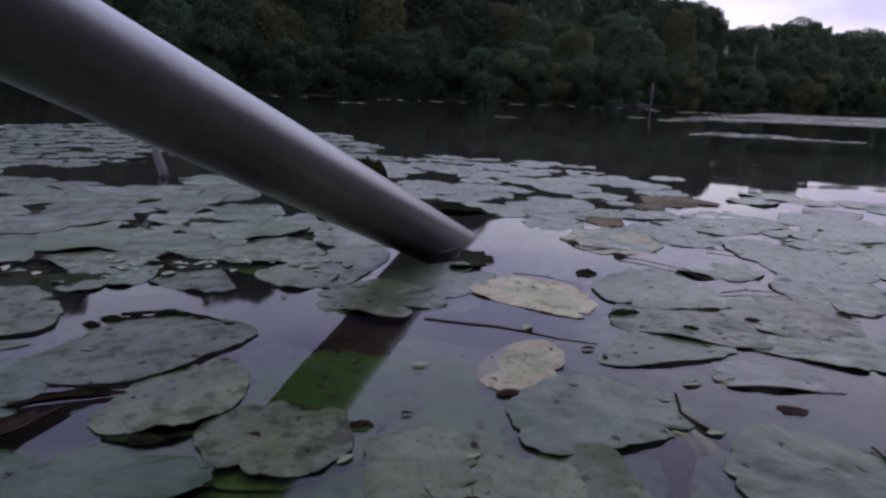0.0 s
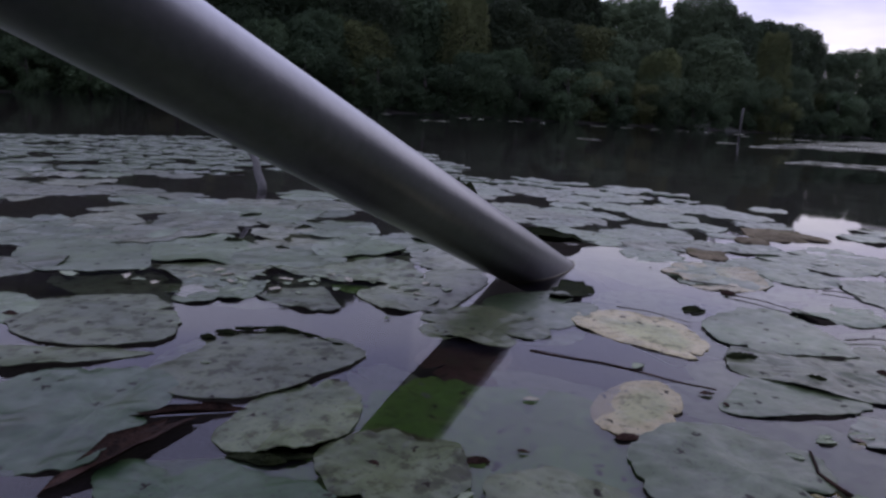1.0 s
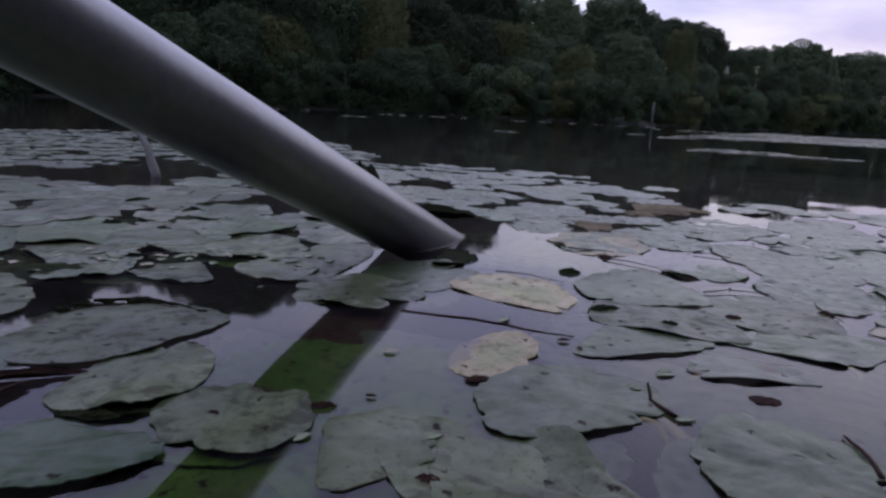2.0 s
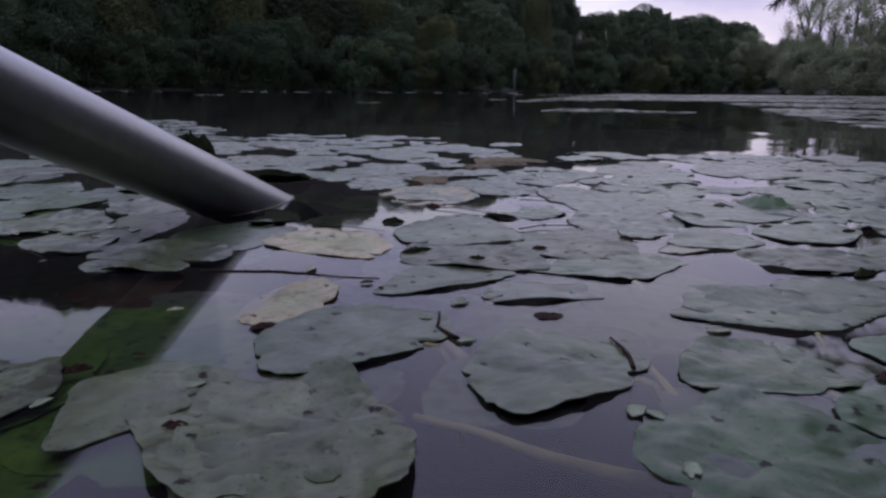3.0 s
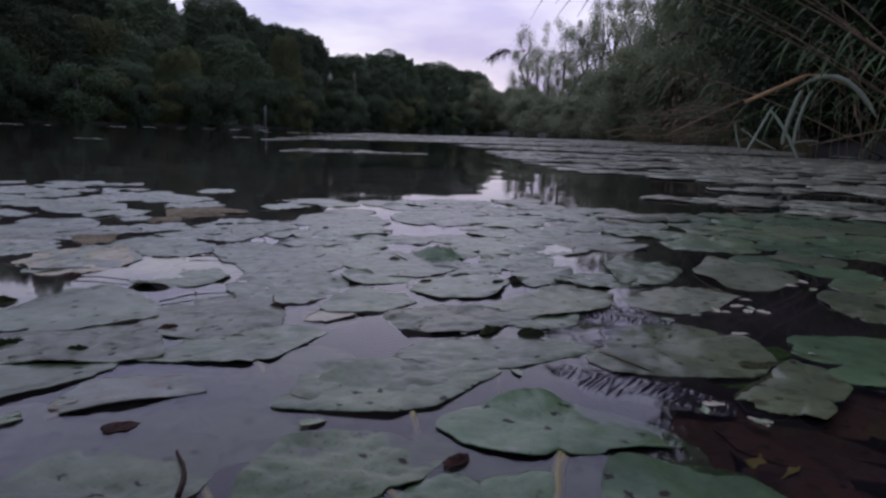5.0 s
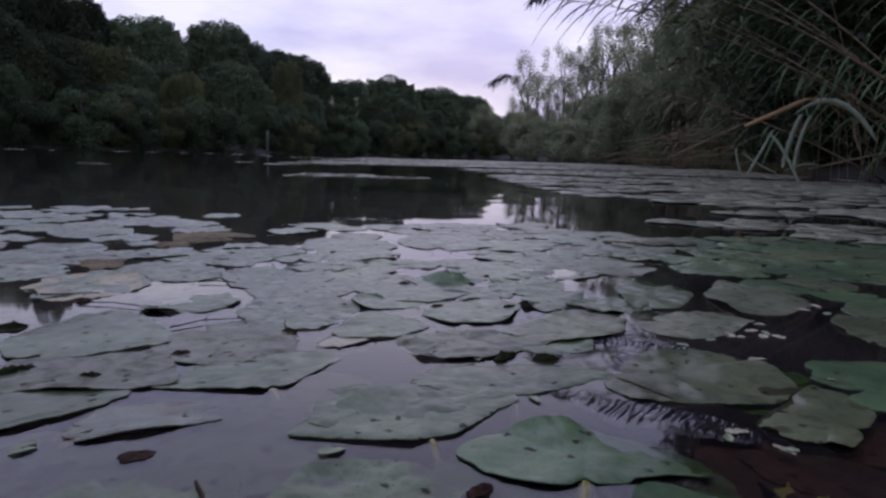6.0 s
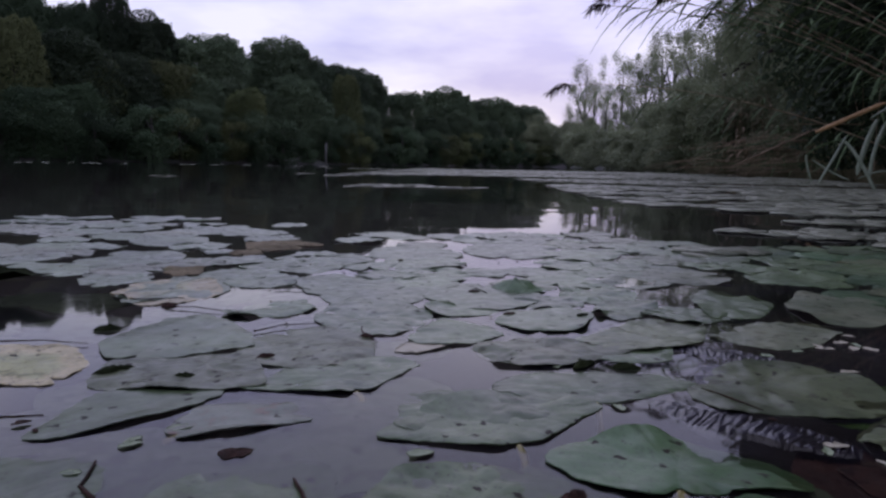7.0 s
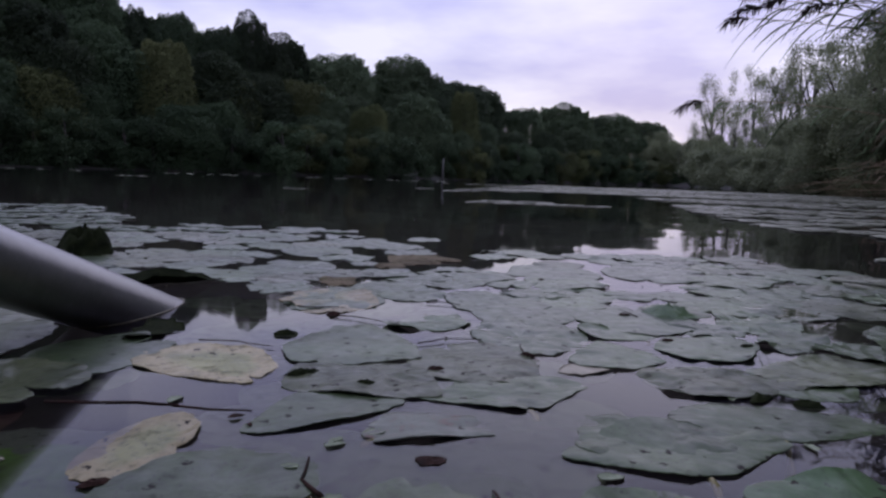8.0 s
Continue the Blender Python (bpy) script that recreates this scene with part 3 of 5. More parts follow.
torn_pad(-0.096, 0.239, 0.049, 0.030, 0, GREEN, None, ((-146, 0.88), (-37, 0.89), (-87, 0.89), (72, 0.89), (56, 0.90)), (-53, 0.0015))
torn_pad(-0.031, 0.282, 0.036, 0.036, -85, DECAYED, None, ((-61, 0.87), (108, 0.87), (-131, 0.86), (159, 0.83), (-12, 0.87)), (35, 0.0010))
torn_pad(0.105, 0.520, 0.063, 0.045, -58, YELLOW, None, ((160, 0.79), (27, 0.81), (64, 0.81), (-65, 0.73), (-48, 0.70)), (-34, 0.0015))
torn_pad(0.085, 0.379, 0.038, 0.022, 68, YELLOW, None, (), (-133, 0.0010))
torn_pad(-0.439, 0.605, 0.131, 0.064, -44, GREY, None, ((-129, 0.79), (-8, 0.78), (99, 0.79), (165, 0.84), (64, 0.85)), (0, 0.0015))
torn_pad(-0.348, 0.659, 0.118, 0.075, -39, GREY, None, ((-155, 0.70), (79, 0.75), (117, 0.77), (-27, 0.75), (-80, 0.83)), (-19, 0.0015))
torn_pad(-0.161, 0.621, 0.081, 0.055, 2, DECAYED, None, ((157, 0.71), (70, 0.77), (-87, 0.76), (22, 0.78), (-121, 0.80)), (-72, 0.0015))
torn_pad(-0.171, 0.515, 0.047, 0.034, -46, DECAYED, None, ((73, 0.70), (-51, 0.68), (163, 0.72), (-158, 0.72), (-66, 0.69)), (-15, 0.0015))
torn_pad(-0.066, 0.599, 0.086, 0.043, 84, MOTTLED, None, ((150, 0.77), (70, 0.79), (0, 0.79), (-106, 0.79), (-65, 0.85)), (-134, 0.0015))
torn_pad(0.445, 0.430, 0.062, 0.036, -8, MOTTLED, None, ((57, 0.75), (-179, 0.80), (-60, 0.85)), (-110, 0.0030))
torn_pad(0.548, 0.440, 0.064, 0.036, 12, MOTTLED, None, ((99, 0.80), (-42, 0.78)), (-120, 0.0030))
torn_pad(0.399, 0.177, 0.049, 0.039, 29, GREEN, None, ((119, 0.75), (-129, 0.79), (14, 0.79), (-85, 0.84), (-30, 0.84)), (-178, 0.0015))
torn_pad(0.042, 0.266, 0.040, 0.037, 57, MOTTLED, None, ((-108, 0.52), (-55, 0.46), (135, 0.72), (5, 0.71), (65, 0.78)), (-120, 0.0010))
# Two pale sheets that stand in for sky mirrored on the water.
torn_pad(0.041, 0.370, 0.083, 0.042, -74, PALE, None, ((64, 0.68), (161, 0.67), (-94, 0.69), (-31, 0.77), (-178, 0.76)), (4, 0.0000))
torn_pad(-0.052, 0.362, 0.067, 0.026, -64, PALE, None, ((-87, 0.73), (-174, 0.75), (73, 0.78), (-17, 0.80), (141, 0.81)), (14, 0.0000))
torn_pad(0.213, 0.771, 0.084, 0.038, 61, GREY, None, ((45, 0.84), (114, 0.84), (-77, 0.84), (-145, 0.85), (-17, 0.86)), (-135, 0.0015))
torn_pad(-0.278, 0.573, 0.063, 0.053, 6, DECAYED, None, ((-136, 0.69), (93, 0.68), (-12, 0.71), (-44, 0.74), (76, 0.74)), (-62, 0.0010))
torn_pad(-0.185, 0.731, 0.077, 0.051, -90, GREY, None, ((-96, 0.75), (132, 0.79), (-177, 0.81), (58, 0.81), (16, 0.80)), (35, 0.0010))
torn_pad(0.351, 0.346, 0.053, 0.037, -11, GREY, None, ((167, 0.83), (-68, 0.85), (30, 0.87), (74, 0.88), (-92, 0.87)), (-105, 0.0015))
torn_pad(0.080, 0.244, 0.062, 0.042, -51, MOTTLED, None, ((-111, 0.75), (-16, 0.80), (39, 0.79), (139, 0.77), (168, 0.82),), (-29, 0.0010))
pad(0.491, 0.624, 0.057, 0.061, -26, None, GREY)
pad(0.568, 0.281, 0.036, 0.046, -57, None, SUNK)
pad(1.023, 0.681, 0.052, 0.068, -52, None, GREY)
pad(1.051, 0.611, 0.054, 0.070, -56, None, GREY)
pad(0.991, 0.527, 0.055, 0.071, -58, None, GREEN)
pad(0.911, 0.596, 0.063, 0.072, -52, None, GREY)
pad(0.211, 0.758, 0.052, 0.068, -14, None, GREY)
pad(-0.251, 0.829, 0.055, 0.065, 19, None, GREY)
pad(-0.191, 0.726, 0.045, 0.059, 17, None, GREY)
pad(-0.445, 0.894, 0.058, 0.076, 29, None, GREY)
pad(-0.362, 0.903, 0.060, 0.078, 24, None, GREY)
pad(-0.397, 1.110, 0.060, 0.065, 21, None, GREY)
pad(-0.138, 0.782, 0.042, 0.055, 13, None, GREY)
pad(-0.095, 0.545, 0.031, 0.041, 14, None, MOTTLED)
pad(-0.016, 0.494, 0.046, 0.042, 6, None, MOTTLED)
pad(0.370, 1.181, 0.044, 0.056, -8, None, GREY)
pad(0.446, 1.419, 0.036, 0.047, -10, None, GREY)
pad(0.273, 1.039, 0.021, 0.027, -4, None, GREY)
pad(0.287, 0.932, 0.044, 0.039, -6, None, GREY)
pad(0.188, 1.640, 0.060, 0.078, 0, None, GREY)
pad(0.291, 1.346, 0.075, 0.065, -4, None, GREY)
pad(0.504, 1.119, 0.040, 0.042, -16, None, GREY)
pad(0.204, 0.745, 0.048, 0.062, -0, None, YELLOW)
pad(0.209, 1.202, 0.060, 0.078, -0, None, GREY)
pad(0.133, 0.971, 0.043, 0.056, 4, None, GREY)
pad(0.176, 1.004, 0.053, 0.069, 1, None, GREY)
pad(0.147, 0.839, 0.037, 0.049, 4, None, GREY)
pad(0.394, 0.913, 0.063, 0.082, -12, None, GREY)
pad(0.296, 0.781, 0.039, 0.051, -7, None, GREY)
pad(0.377, 0.730, 0.051, 0.066, -14, None, GREY)
pad(0.537, 0.943, 0.066, 0.086, -20, None, GREY)
pad(0.698, 0.934, 0.076, 0.099, -29, None, GREY)
pad(0.493, 0.766, 0.047, 0.062, -22, None, GREY)
pad(0.391, 0.664, 0.050, 0.058, -17, None, GREY)
pad(0.614, 0.669, 0.040, 0.052, -33, None, GREY)
pad(0.608, 0.591, 0.039, 0.051, -37, None, GREY)
pad(0.776, 0.744, 0.052, 0.067, -39, None, GREY)
pad(0.701, 0.781, 0.043, 0.056, -34, None, GREY)
pad(-0.138, 0.589, 0.030, 0.033, 25, None, SUNK)
pad(0.368, 1.084, 0.055, 0.062, -9, None, BROWN, 0.0004)
pad(0.307, 1.004, 0.023, 0.030, -6, None, BROWN, 0.0004)
pad(0.218, 0.869, 0.024, 0.031, -1, None, BROWN, 0.0004)
pad(0.035, 0.334, 0.051, 0.045, 16, None, SUNK)
pad(0.015, 0.275, 0.032, 0.050, 23, None, SUNK)

pad(-0.045, 0.300, 0.055, 0.060, 10, None, SUNK)
pad(0.020, 0.345, 0.060, 0.050, 35, None, SUNK)
pad(0.055, 0.270, 0.050, 0.060, -20, None, SUNK)
pad(-0.020, 0.215, 0.055, 0.045, 60, None, SUNK)
pad(0.080, 0.330, 0.050, 0.045, 15, None, PALE)
pad(0.472, 0.228, 0.020, 0.041, -53, None, MAROON)
pad(0.459, 0.174, 0.024, 0.025, -60, None, MAROON)
pad(0.492, 0.197, 0.036, 0.021, -59, None, MAROON)
pad(0.795, 0.340, 0.033, 0.080, -62, None, MOTTLED)
pad(0.568, 0.221, 0.025, 0.048, -62, None, MAROON)
pad(-0.021, 0.440, 0.031, 0.050, 10, None, MAROON)
pad(-0.021, 0.354, 0.034, 0.050, 13, None, SUNK)
pad(-0.038, 0.486, 0.025, 0.032, 11, None, MOTTLED, 0.001)

# Open pools between the pads: x, y, half width, half depth, turn.
POOLS = ((-0.15, 0.47, 0.08, 0.05, 22), (-0.06, 0.40, 0.03, 0.04, 13), (0.12, 0.68, 0.06, 0.09, -8), (-0.36, 0.51, 0.07, 0.03, 39), (-0.65, 0.81, 0.06, 0.09, 41), (-0.55, 1.26, 0.10, 0.20, 25), (0.09, 0.46, 0.06, 0.03, -7), (0.88, 0.58, 0.08, 0.05, -52), (0.73, 0.37, 0.05, 0.13, -59))
POOLS += ((0.49, 0.23, 0.04, 0.05, -57), (0.62, 0.82, 0.07, 0.05, -28), (0.36, 0.43, 0.04, 0.06, -23), (0.45, 1.11, 0.08, 0.11, -13), (0.13, 0.67, 0.03, 0.08, 6), (0.35, 1.11, 0.06, 0.10, -8), (0.28, 0.34, 0.02, 0.05, -14), (0.43, 0.31, 0.03, 0.02, -40), (0.18, 0.35, 0.02, 0.04, -10))
POOLS += ((0.25, 0.35, 0.04, 0.03, -21), (0.19, 0.22, 0.03, 0.03, -19), (-0.14, 0.47, 0.05, 0.05, 27), (0.13, 0.64, 0.04, 0.05, -3), (0.57, 0.38, 0.04, 0.04, -47), (0.47, 0.28, 0.03, 0.04, -48), (0.02, 0.70, 0.05, 0.08, 0))
NEAR_BED = ((-1.9, 1.9), (-1.45, 2.6), (-0.5, 2.5), (-0.2, 1.75), (0.25, 1.68), (0.42, 1.25), (0.60, 1.18), (0.98, 1.10), (1.00, 0.90), (1.42, 0.74), (1.5, 0.3), (0.7, 0.02), (0.4, 0.10), (0.1, 0.14), (-0.15, 0.16), (-0.35, 0.2), (-0.7, 0.6))


def inside(x, y, poly):
    hit = False
    for (x0, y0), (x1, y1) in zip(poly, poly[1:] + poly[:1]):
        if (y0 > y) != (y1 > y) and x < (x1 - x0) * (y - y0) / (y1 - y0) + x0:
            hit = not hit
    return hit


def pooled(x, y, r):
    for px, py, a, b, turn in POOLS:
        c, s = math.cos(radians(turn)), math.sin(radians(turn))
        u, v = (x - px) * c + (y - py) * s, -(x - px) * s + (y - py) * c
        if (u / (a + 0.75 * r)) ** 2 + (v / (b + 0.75 * r)) ** 2 < 1:
            return True
    return False


rng = random.Random(5)
chosen = []
for _ in range(16000):
    x, y = rng.uniform(-1.9, 1.5), rng.uniform(0.02, 2.6)
    r = rng.uniform(0.032, 0.062) * (1.0 if y < 0.55 or x > 0.05 else 1.25 if y < 1.1 else 1.05)
    if not inside(x, y, NEAR_BED) or pooled(x, y, r) or (math.hypot(x - 0.13, y) < 0.55 and -0.3 < x < 0.75) or (y > 0.55 and noise.noise((x * 7, y * 5, 8.0)) > (0.28 if y < 0.9 else 0.16)) or (x - 0.1) ** 2 + (y - 0.0) ** 2 < 0.03:
        continue
    if any((x - u) ** 2 + (y - v) ** 2 < ((0.66 if y < 0.5 else 0.60 if x < 0.05 else 0.67) * (r + s)) ** 2 for u, v, s in BANKED + chosen):
        continue
    chosen.append((x, y, r))
chosen.sort(key=lambda c: math.hypot(c[0] - 0.12, c[1]))
count = 330 - len(BANKED)
for x, y, r in chosen[:count]:
    pad(x, y, r, r * rng.uniform(0.75, 1.2), rng.uniform(0, 360), None, rng.choice((GREY, GREY, GREEN, MOTTLED) if x > 0.5 and y < 0.75 * x else (GREY, GREY, LIGHT, LIGHT, MOTTLED) if x < 0.05 else (GREY, GREY, GREY, LIGHT, MOTTLED)))
spare = chosen[count:]
# Pads that lie awash in the gaps between the others.
floating = list(BANKED)
for _ in range(900):
    x, y, r = rng.uniform(-0.35, 0.75), rng.uniform(0.16, 0.78), rng.uniform(0.030, 0.055)
    if not inside(x, y, NEAR_BED) or (x < 0.09 and y < 0.46) or math.hypot(x + 0.13, y - 0.46) < 0.10 or (x > 0.42 and y < 0.72 * x) or math.hypot(x - 0.03, y - 0.66) < 0.10:
        continue
    if any(math.hypot(x - u, y - v) < (0.55 * q + 0.2 * r if (u, v, q) in floating else 0.75 * (r + q)) for u, v, q in BANKED):
        continue
    turn, torn = rng.uniform(0, 360), tuple((rng.uniform(-180, 180), rng.uniform(0.72, 0.92)) for _ in range(3))
    if not (0.10 < x < 0.25 and y < 0.255):
        pad(x, y, r * 1.1, r, turn, None, AWASH, torn=torn)


def mat_of_pads(name, label, spots, rng, segs=12, material=GREY, stand=False):
    """Far pads, too many to count: one mesh of shallow wavy discs with thickness."""
    verts, faces, uv = [], [], []
    for x, y, r in spots:
        k0, turn, z = len(verts), rng.uniform(0, 6.28), 0.001 + 0.003 * rng.random()
        tilt = rng.uniform(0.0, 0.03) if stand and math.hypot(x, y) > 18 else 0.0
        z += tilt * r
        verts.append((x, y, z))
        uv.append((0.5, 0))
        for k in range(segs):
            a = turn + 2 * math.pi * k / segs
            q = r * rng.uniform(0.86, 1.08) * (0.35 if k == 0 else 1)
            verts.append((x + q * math.cos(a), y + q * math.sin(a), z + rng.uniform(-0.001, 0.003) + tilt * q * math.sin(a)))
            uv.append((k / segs, 1))
        for k in range(segs):
            verts.append((verts[k0 + 1 + k][0], verts[k0 + 1 + k][1], verts[k0 + 1 + k][2] - 0.0015))
            uv.append((k / segs, 1))
        for k in range(segs):
            j = (k + 1) % segs
            faces.append((k0, k0 + 1 + k, k0 + 1 + j))
            faces.append((k0 + 1 + k, k0 + 1 + segs + k, k0 + 1 + segs + j, k0 + 1 + j))
    tagged(new(name, mesh_of(name, verts, faces, material, uv)), label, "lily pads", kind="stuff")


if spare:
    mat_of_pads("lily_pad_bed", "bed of grey-green lily pads on still water", spare, rng, 18)

# The far mats, broken into streaks.
MAT_A = ((1.75, 6.6), (2.7, 9.0), (9.5, 23), (14.5, 17), (12.2, 11.6), (10.0, 7.8), (7.4, 4.9), (5.9, 3.0), (4.4, 1.7), (2.0, 0.8), (1.8, 1.45), (1.75, 1.7), (1.95, 2.4), (2.8, 4.1), (4.2, 7.2), (3.4, 7.6))
far = []
for _ in range(90000):
    x, y = rng.uniform(1.2, 15), rng.uniform(0.9, 23)
    if not inside(x, y, MAT_A):
        continue
    d = math.hypot(x, y)
    u, v = 0.707 * (x - y) / d, 7.5 * math.log(d)
    if noise.noise((u * 2.2 + 7, v, 2.0)) + 0.7 * noise.noise((u * 11.0, v * 2.3, 5.0)) > 0.09 + 0.16 * noise.noise((u * 3, v * 0.4, 9.0)):
        continue
    far.append((x, y, rng.uniform(0.045, 0.085) * (1 + 0.03 * d)))
mat_of_pads("distant_lily_pads", "far mats of pale lily pads in streaks", far[:17000], rng, 9, FAR_PALE)
lines = []
for az0, az1, d0, dens in ((-24, -15, 25, 45), (-9, 14, 24, 90), (14, 31, 17, 200), (16, 33, 16, 150), (-12, -10, 12.5, 14), (1.5, 3, 6.0, 6), (12, 13.5, 8.0, 8), (17, 29, 3.9, 30), (19, 24, 4.2, 20)):
    for _ in range(dens):
        az = rng.uniform(az0, az1)
        if dens > 40 and noise.noise((az * 0.9, d0, 0.0)) > -0.02:
            continue
        d = d0 * rng.uniform(0.985, 1.015) + 0.03 * d0 * noise.noise((az * 0.2, d0, 1.0))
        lines.append((d * math.sin(radians(az)), d * math.cos(radians(az)), rng.uniform(0.04, 0.06) * (1 + 0.05 * d)))
for x0, y0, x1, y1, many in ((1.29, 1.05, 1.50, 0.98, 10), (1.41, 0.96, 1.66, 0.79, 34), (1.43, 0.79, 1.44, 0.67, 14), (1.62, 1.20, 1.86, 1.10, 12), (0.95, 0.81, 0.97, 0.77, 4)):
    for _ in range(many):
        f = rng.random()
        lines.append((x0 + (x1 - x0) * f + rng.gauss(0, 0.03), y0 + (y1 - y0) * f + rng.gauss(0, 0.03), rng.uniform(0.035, 0.06)))
mat_of_pads("scattered_lily_pads", "thin lines of raised lily pads far out on the lake", lines, rng, 9, FAR_PALE, stand=True)


# ---- woods ----
def spray(rng, p, n, s, verts, faces):
    """One bent pair of leaf blades at p, facing n."""
    u = n.orthogonal().normalized()
    u.rotate(Matrix.Rotation(rng.uniform(0, 6.28), 3, n))
    v = n.cross(u)
    k = len(verts)
    verts += [p - u * s, p - v * s * 0.45 + n * s * 0.12, p + u * s, p + v * s * 0.45 + n * s * 0.12, p + v * s * 0.9 + u * s * 0.5, p + v * s * 0.3 + u * s * 1.3]
    faces += [(k, k + 1, k + 2), (k, k + 2, k + 3), (k + 3, k + 2, k + 5), (k + 3, k + 5, k + 4)]


def crown_mesh(name, seed, lobes, leaves, size, material, low=0.12, airy=0.0, clump=1.0):
    """A loose crown for a tree one metre tall: leaf sprays set round uneven lobes."""
    rng = random.Random(seed)
    blobs = []
    for i in range(lobes):
        h = low + (0.95 - low) * ((i + 0.5) / lobes) ** 0.9
        spread = 0.30 * math.sin(math.pi * min(1, 0.25 + 0.72 * (1 - h))) + 0.04
        a = rng.uniform(0, 6.28)
        rad = clump * rng.uniform(0.07, 0.17) * (1.15 - 0.35 * h)
        blobs.append((spread * rng.uniform(0.3, 1) * math.cos(a), spread * rng.uniform(0.3, 1) * math.sin(a), min(h, 1 - rad), rad))
    verts, faces = [], []
    for _ in range(leaves):
        bx, by, bz, rad = blobs[rng.randrange(lobes)]
        d = Vector((rng.gauss(0, 1), rng.gauss(0, 1), rng.gauss(0.15, 0.9))).normalized()
        q = rad * (1 + 0.35 * noise.noise(d * 2.3 + Vector((bx * 9, by * 9, seed)))) * rng.uniform(0.72 - airy, 1.06 + airy)
        p = Vector((bx, by, bz)) + d * q
        if p.z < 0.0:
            p.z = rng.uniform(0, 0.05)
        n = (d + 0.95 * Vector((rng.gauss(0, 1), rng.gauss(0, 1), rng.gauss(0, 1)))).normalized()
        spray(rng, p, n, size * rng.uniform(0.5, 1.2), verts, faces)
    return mesh_of(name, verts, faces, material, smooth=False)


def dome_mesh(name, seed, leaves, size, material, girth):
    """A full rounded crown for a tree one metre tall: boughs swell out of one dome, and its skirt hangs to the ground."""
    rng = random.Random(seed)
    off = Vector((seed * 3.1, seed * 1.7, seed * 0.9))
    verts, faces = [], []
    for _ in range(leaves):
        d = Vector((rng.gauss(0, 1), rng.gauss(0, 1), rng.gauss(0.1, 1) if rng.random() < 0.5 else rng.uniform(1.0, 3.0))).normalized()
        swell = 1 + 0.30 * noise.noise(d * 1.5 + off) + 0.20 * abs(noise.noise(d * 3.2 - off)) + 0.12 * noise.noise(d * 7 + off) + 0.06 * noise.noise(d * 15 - off)
        q = swell * (1.03 - 0.34 * rng.random() ** 2) * (0.90 if d.z > 0 else 1.0)
        flat = girth * q * (1 - abs(d.z) ** 3) ** (1 / 3) / max(0.02, math.hypot(d.x, d.y))
        p = Vector((flat * d.x, flat * d.y, 0.50 + 0.47 * q * d.z))
        if p.z < 0.02:
            p.z = rng.uniform(0.0, 0.10)
        n = (d + 0.8 * Vector((rng.gauss(0, 1), rng.gauss(0, 1), rng.gauss(0, 1)))).normalized()
        spray(rng, p, n, size * rng.uniform(0.5, 1.2), verts, faces)
    return mesh_of(name, verts, faces, material, smooth=False)


def trunk_mesh(name, seed, limbs=6, steep=1.0):
    rng = random.Random(seed)
    pieces = [tube([(0, 0, -0.05), (0.006, 0.004, 0.25), (-0.004, 0.008, 0.55), (0.01, 0, 0.85)], [0.026, 0.020, 0.013, 0.004], 8)]
    for i in range(limbs):
        a, h = rng.uniform(0, 6.28), rng.uniform(0.22, 0.6 if limbs < 10 else 0.8)
        c, s = math.cos(a), math.sin(a)
        pieces.append(tube([(0, 0, h), (0.08 * c, 0.08 * s, h + 0.08 * steep), (0.19 * c, 0.19 * s, h + 0.20 * steep)], [0.010, 0.006, 0.002], 5))
    return mesh_of(name, *joined(pieces), BARK)


KINDS = {}
for kind, mats, lobes, leaves, size, low, airy in (("shrub", (LEAF_A, LEAF_B, LEAF_C), 20, 13000, 0.014, 0.03, 0.20), ("willow", (LEAF_B, LEAF_E), 26, 42000, 0.0085, 0.02, 0.06)):
    KINDS[kind] = [(trunk_mesh("trunk", 11 * i + len(kind)), crown_mesh("crown", 31 * i + lobes, lobes, leaves, size, m, low, airy)) for i, m in enumerate(mats)]
KINDS["broad"] = [(trunk_mesh("trunk", 60 + i), dome_mesh("crown", 70 + i, 52000, 0.0085, m, girth)) for i, (m, girth) in enumerate(((LEAF_A, 0.40), (LEAF_A, 0.36), (LEAF_D, 0.40), (LEAF_D, 0.36), (LEAF_C, 0.38), (LEAF_E, 0.40)))]
KINDS["airy"] = [(trunk_mesh("trunk", 80 + i, 8, 1.6), crown_mesh("crown", 90 + i, 30, 9000, 0.0070, LEAF_B, 0.18, 0.35, 0.62)) for i in range(3)]


def tree(kind, i, x, y, z, height, width, turn, label, category="tree", group="woods round the lake"):
    thing = tagged(new(category), label, category, group)
    thing.location, thing.scale, thing.rotation_euler = (x, y, z), (width, width, height), (0, 0, turn)
    trunk, crown = KINDS[kind][i % len(KINDS[kind])]
    part("trunk", trunk, thing)
    part("crown", crown, thing)
    return thing


SKY_AZ = [-100, -42, -30, -22, -16, -13, -11, -8, -4, 0, 4.5, 7, 10, 14, 17, 19, 23, 27, 31, 32.5, 36, 40]
SKY_EL = [15, 15.5, 16.5, 16.5, 15.5, 13, 11.8, 12.0, 11.6, 10.6, 9.9, 9.2, 9.5, 8.4, 7.3, 6.2, 6.2, 5.6, 5.2, 4.1, 4.2, 5.0]
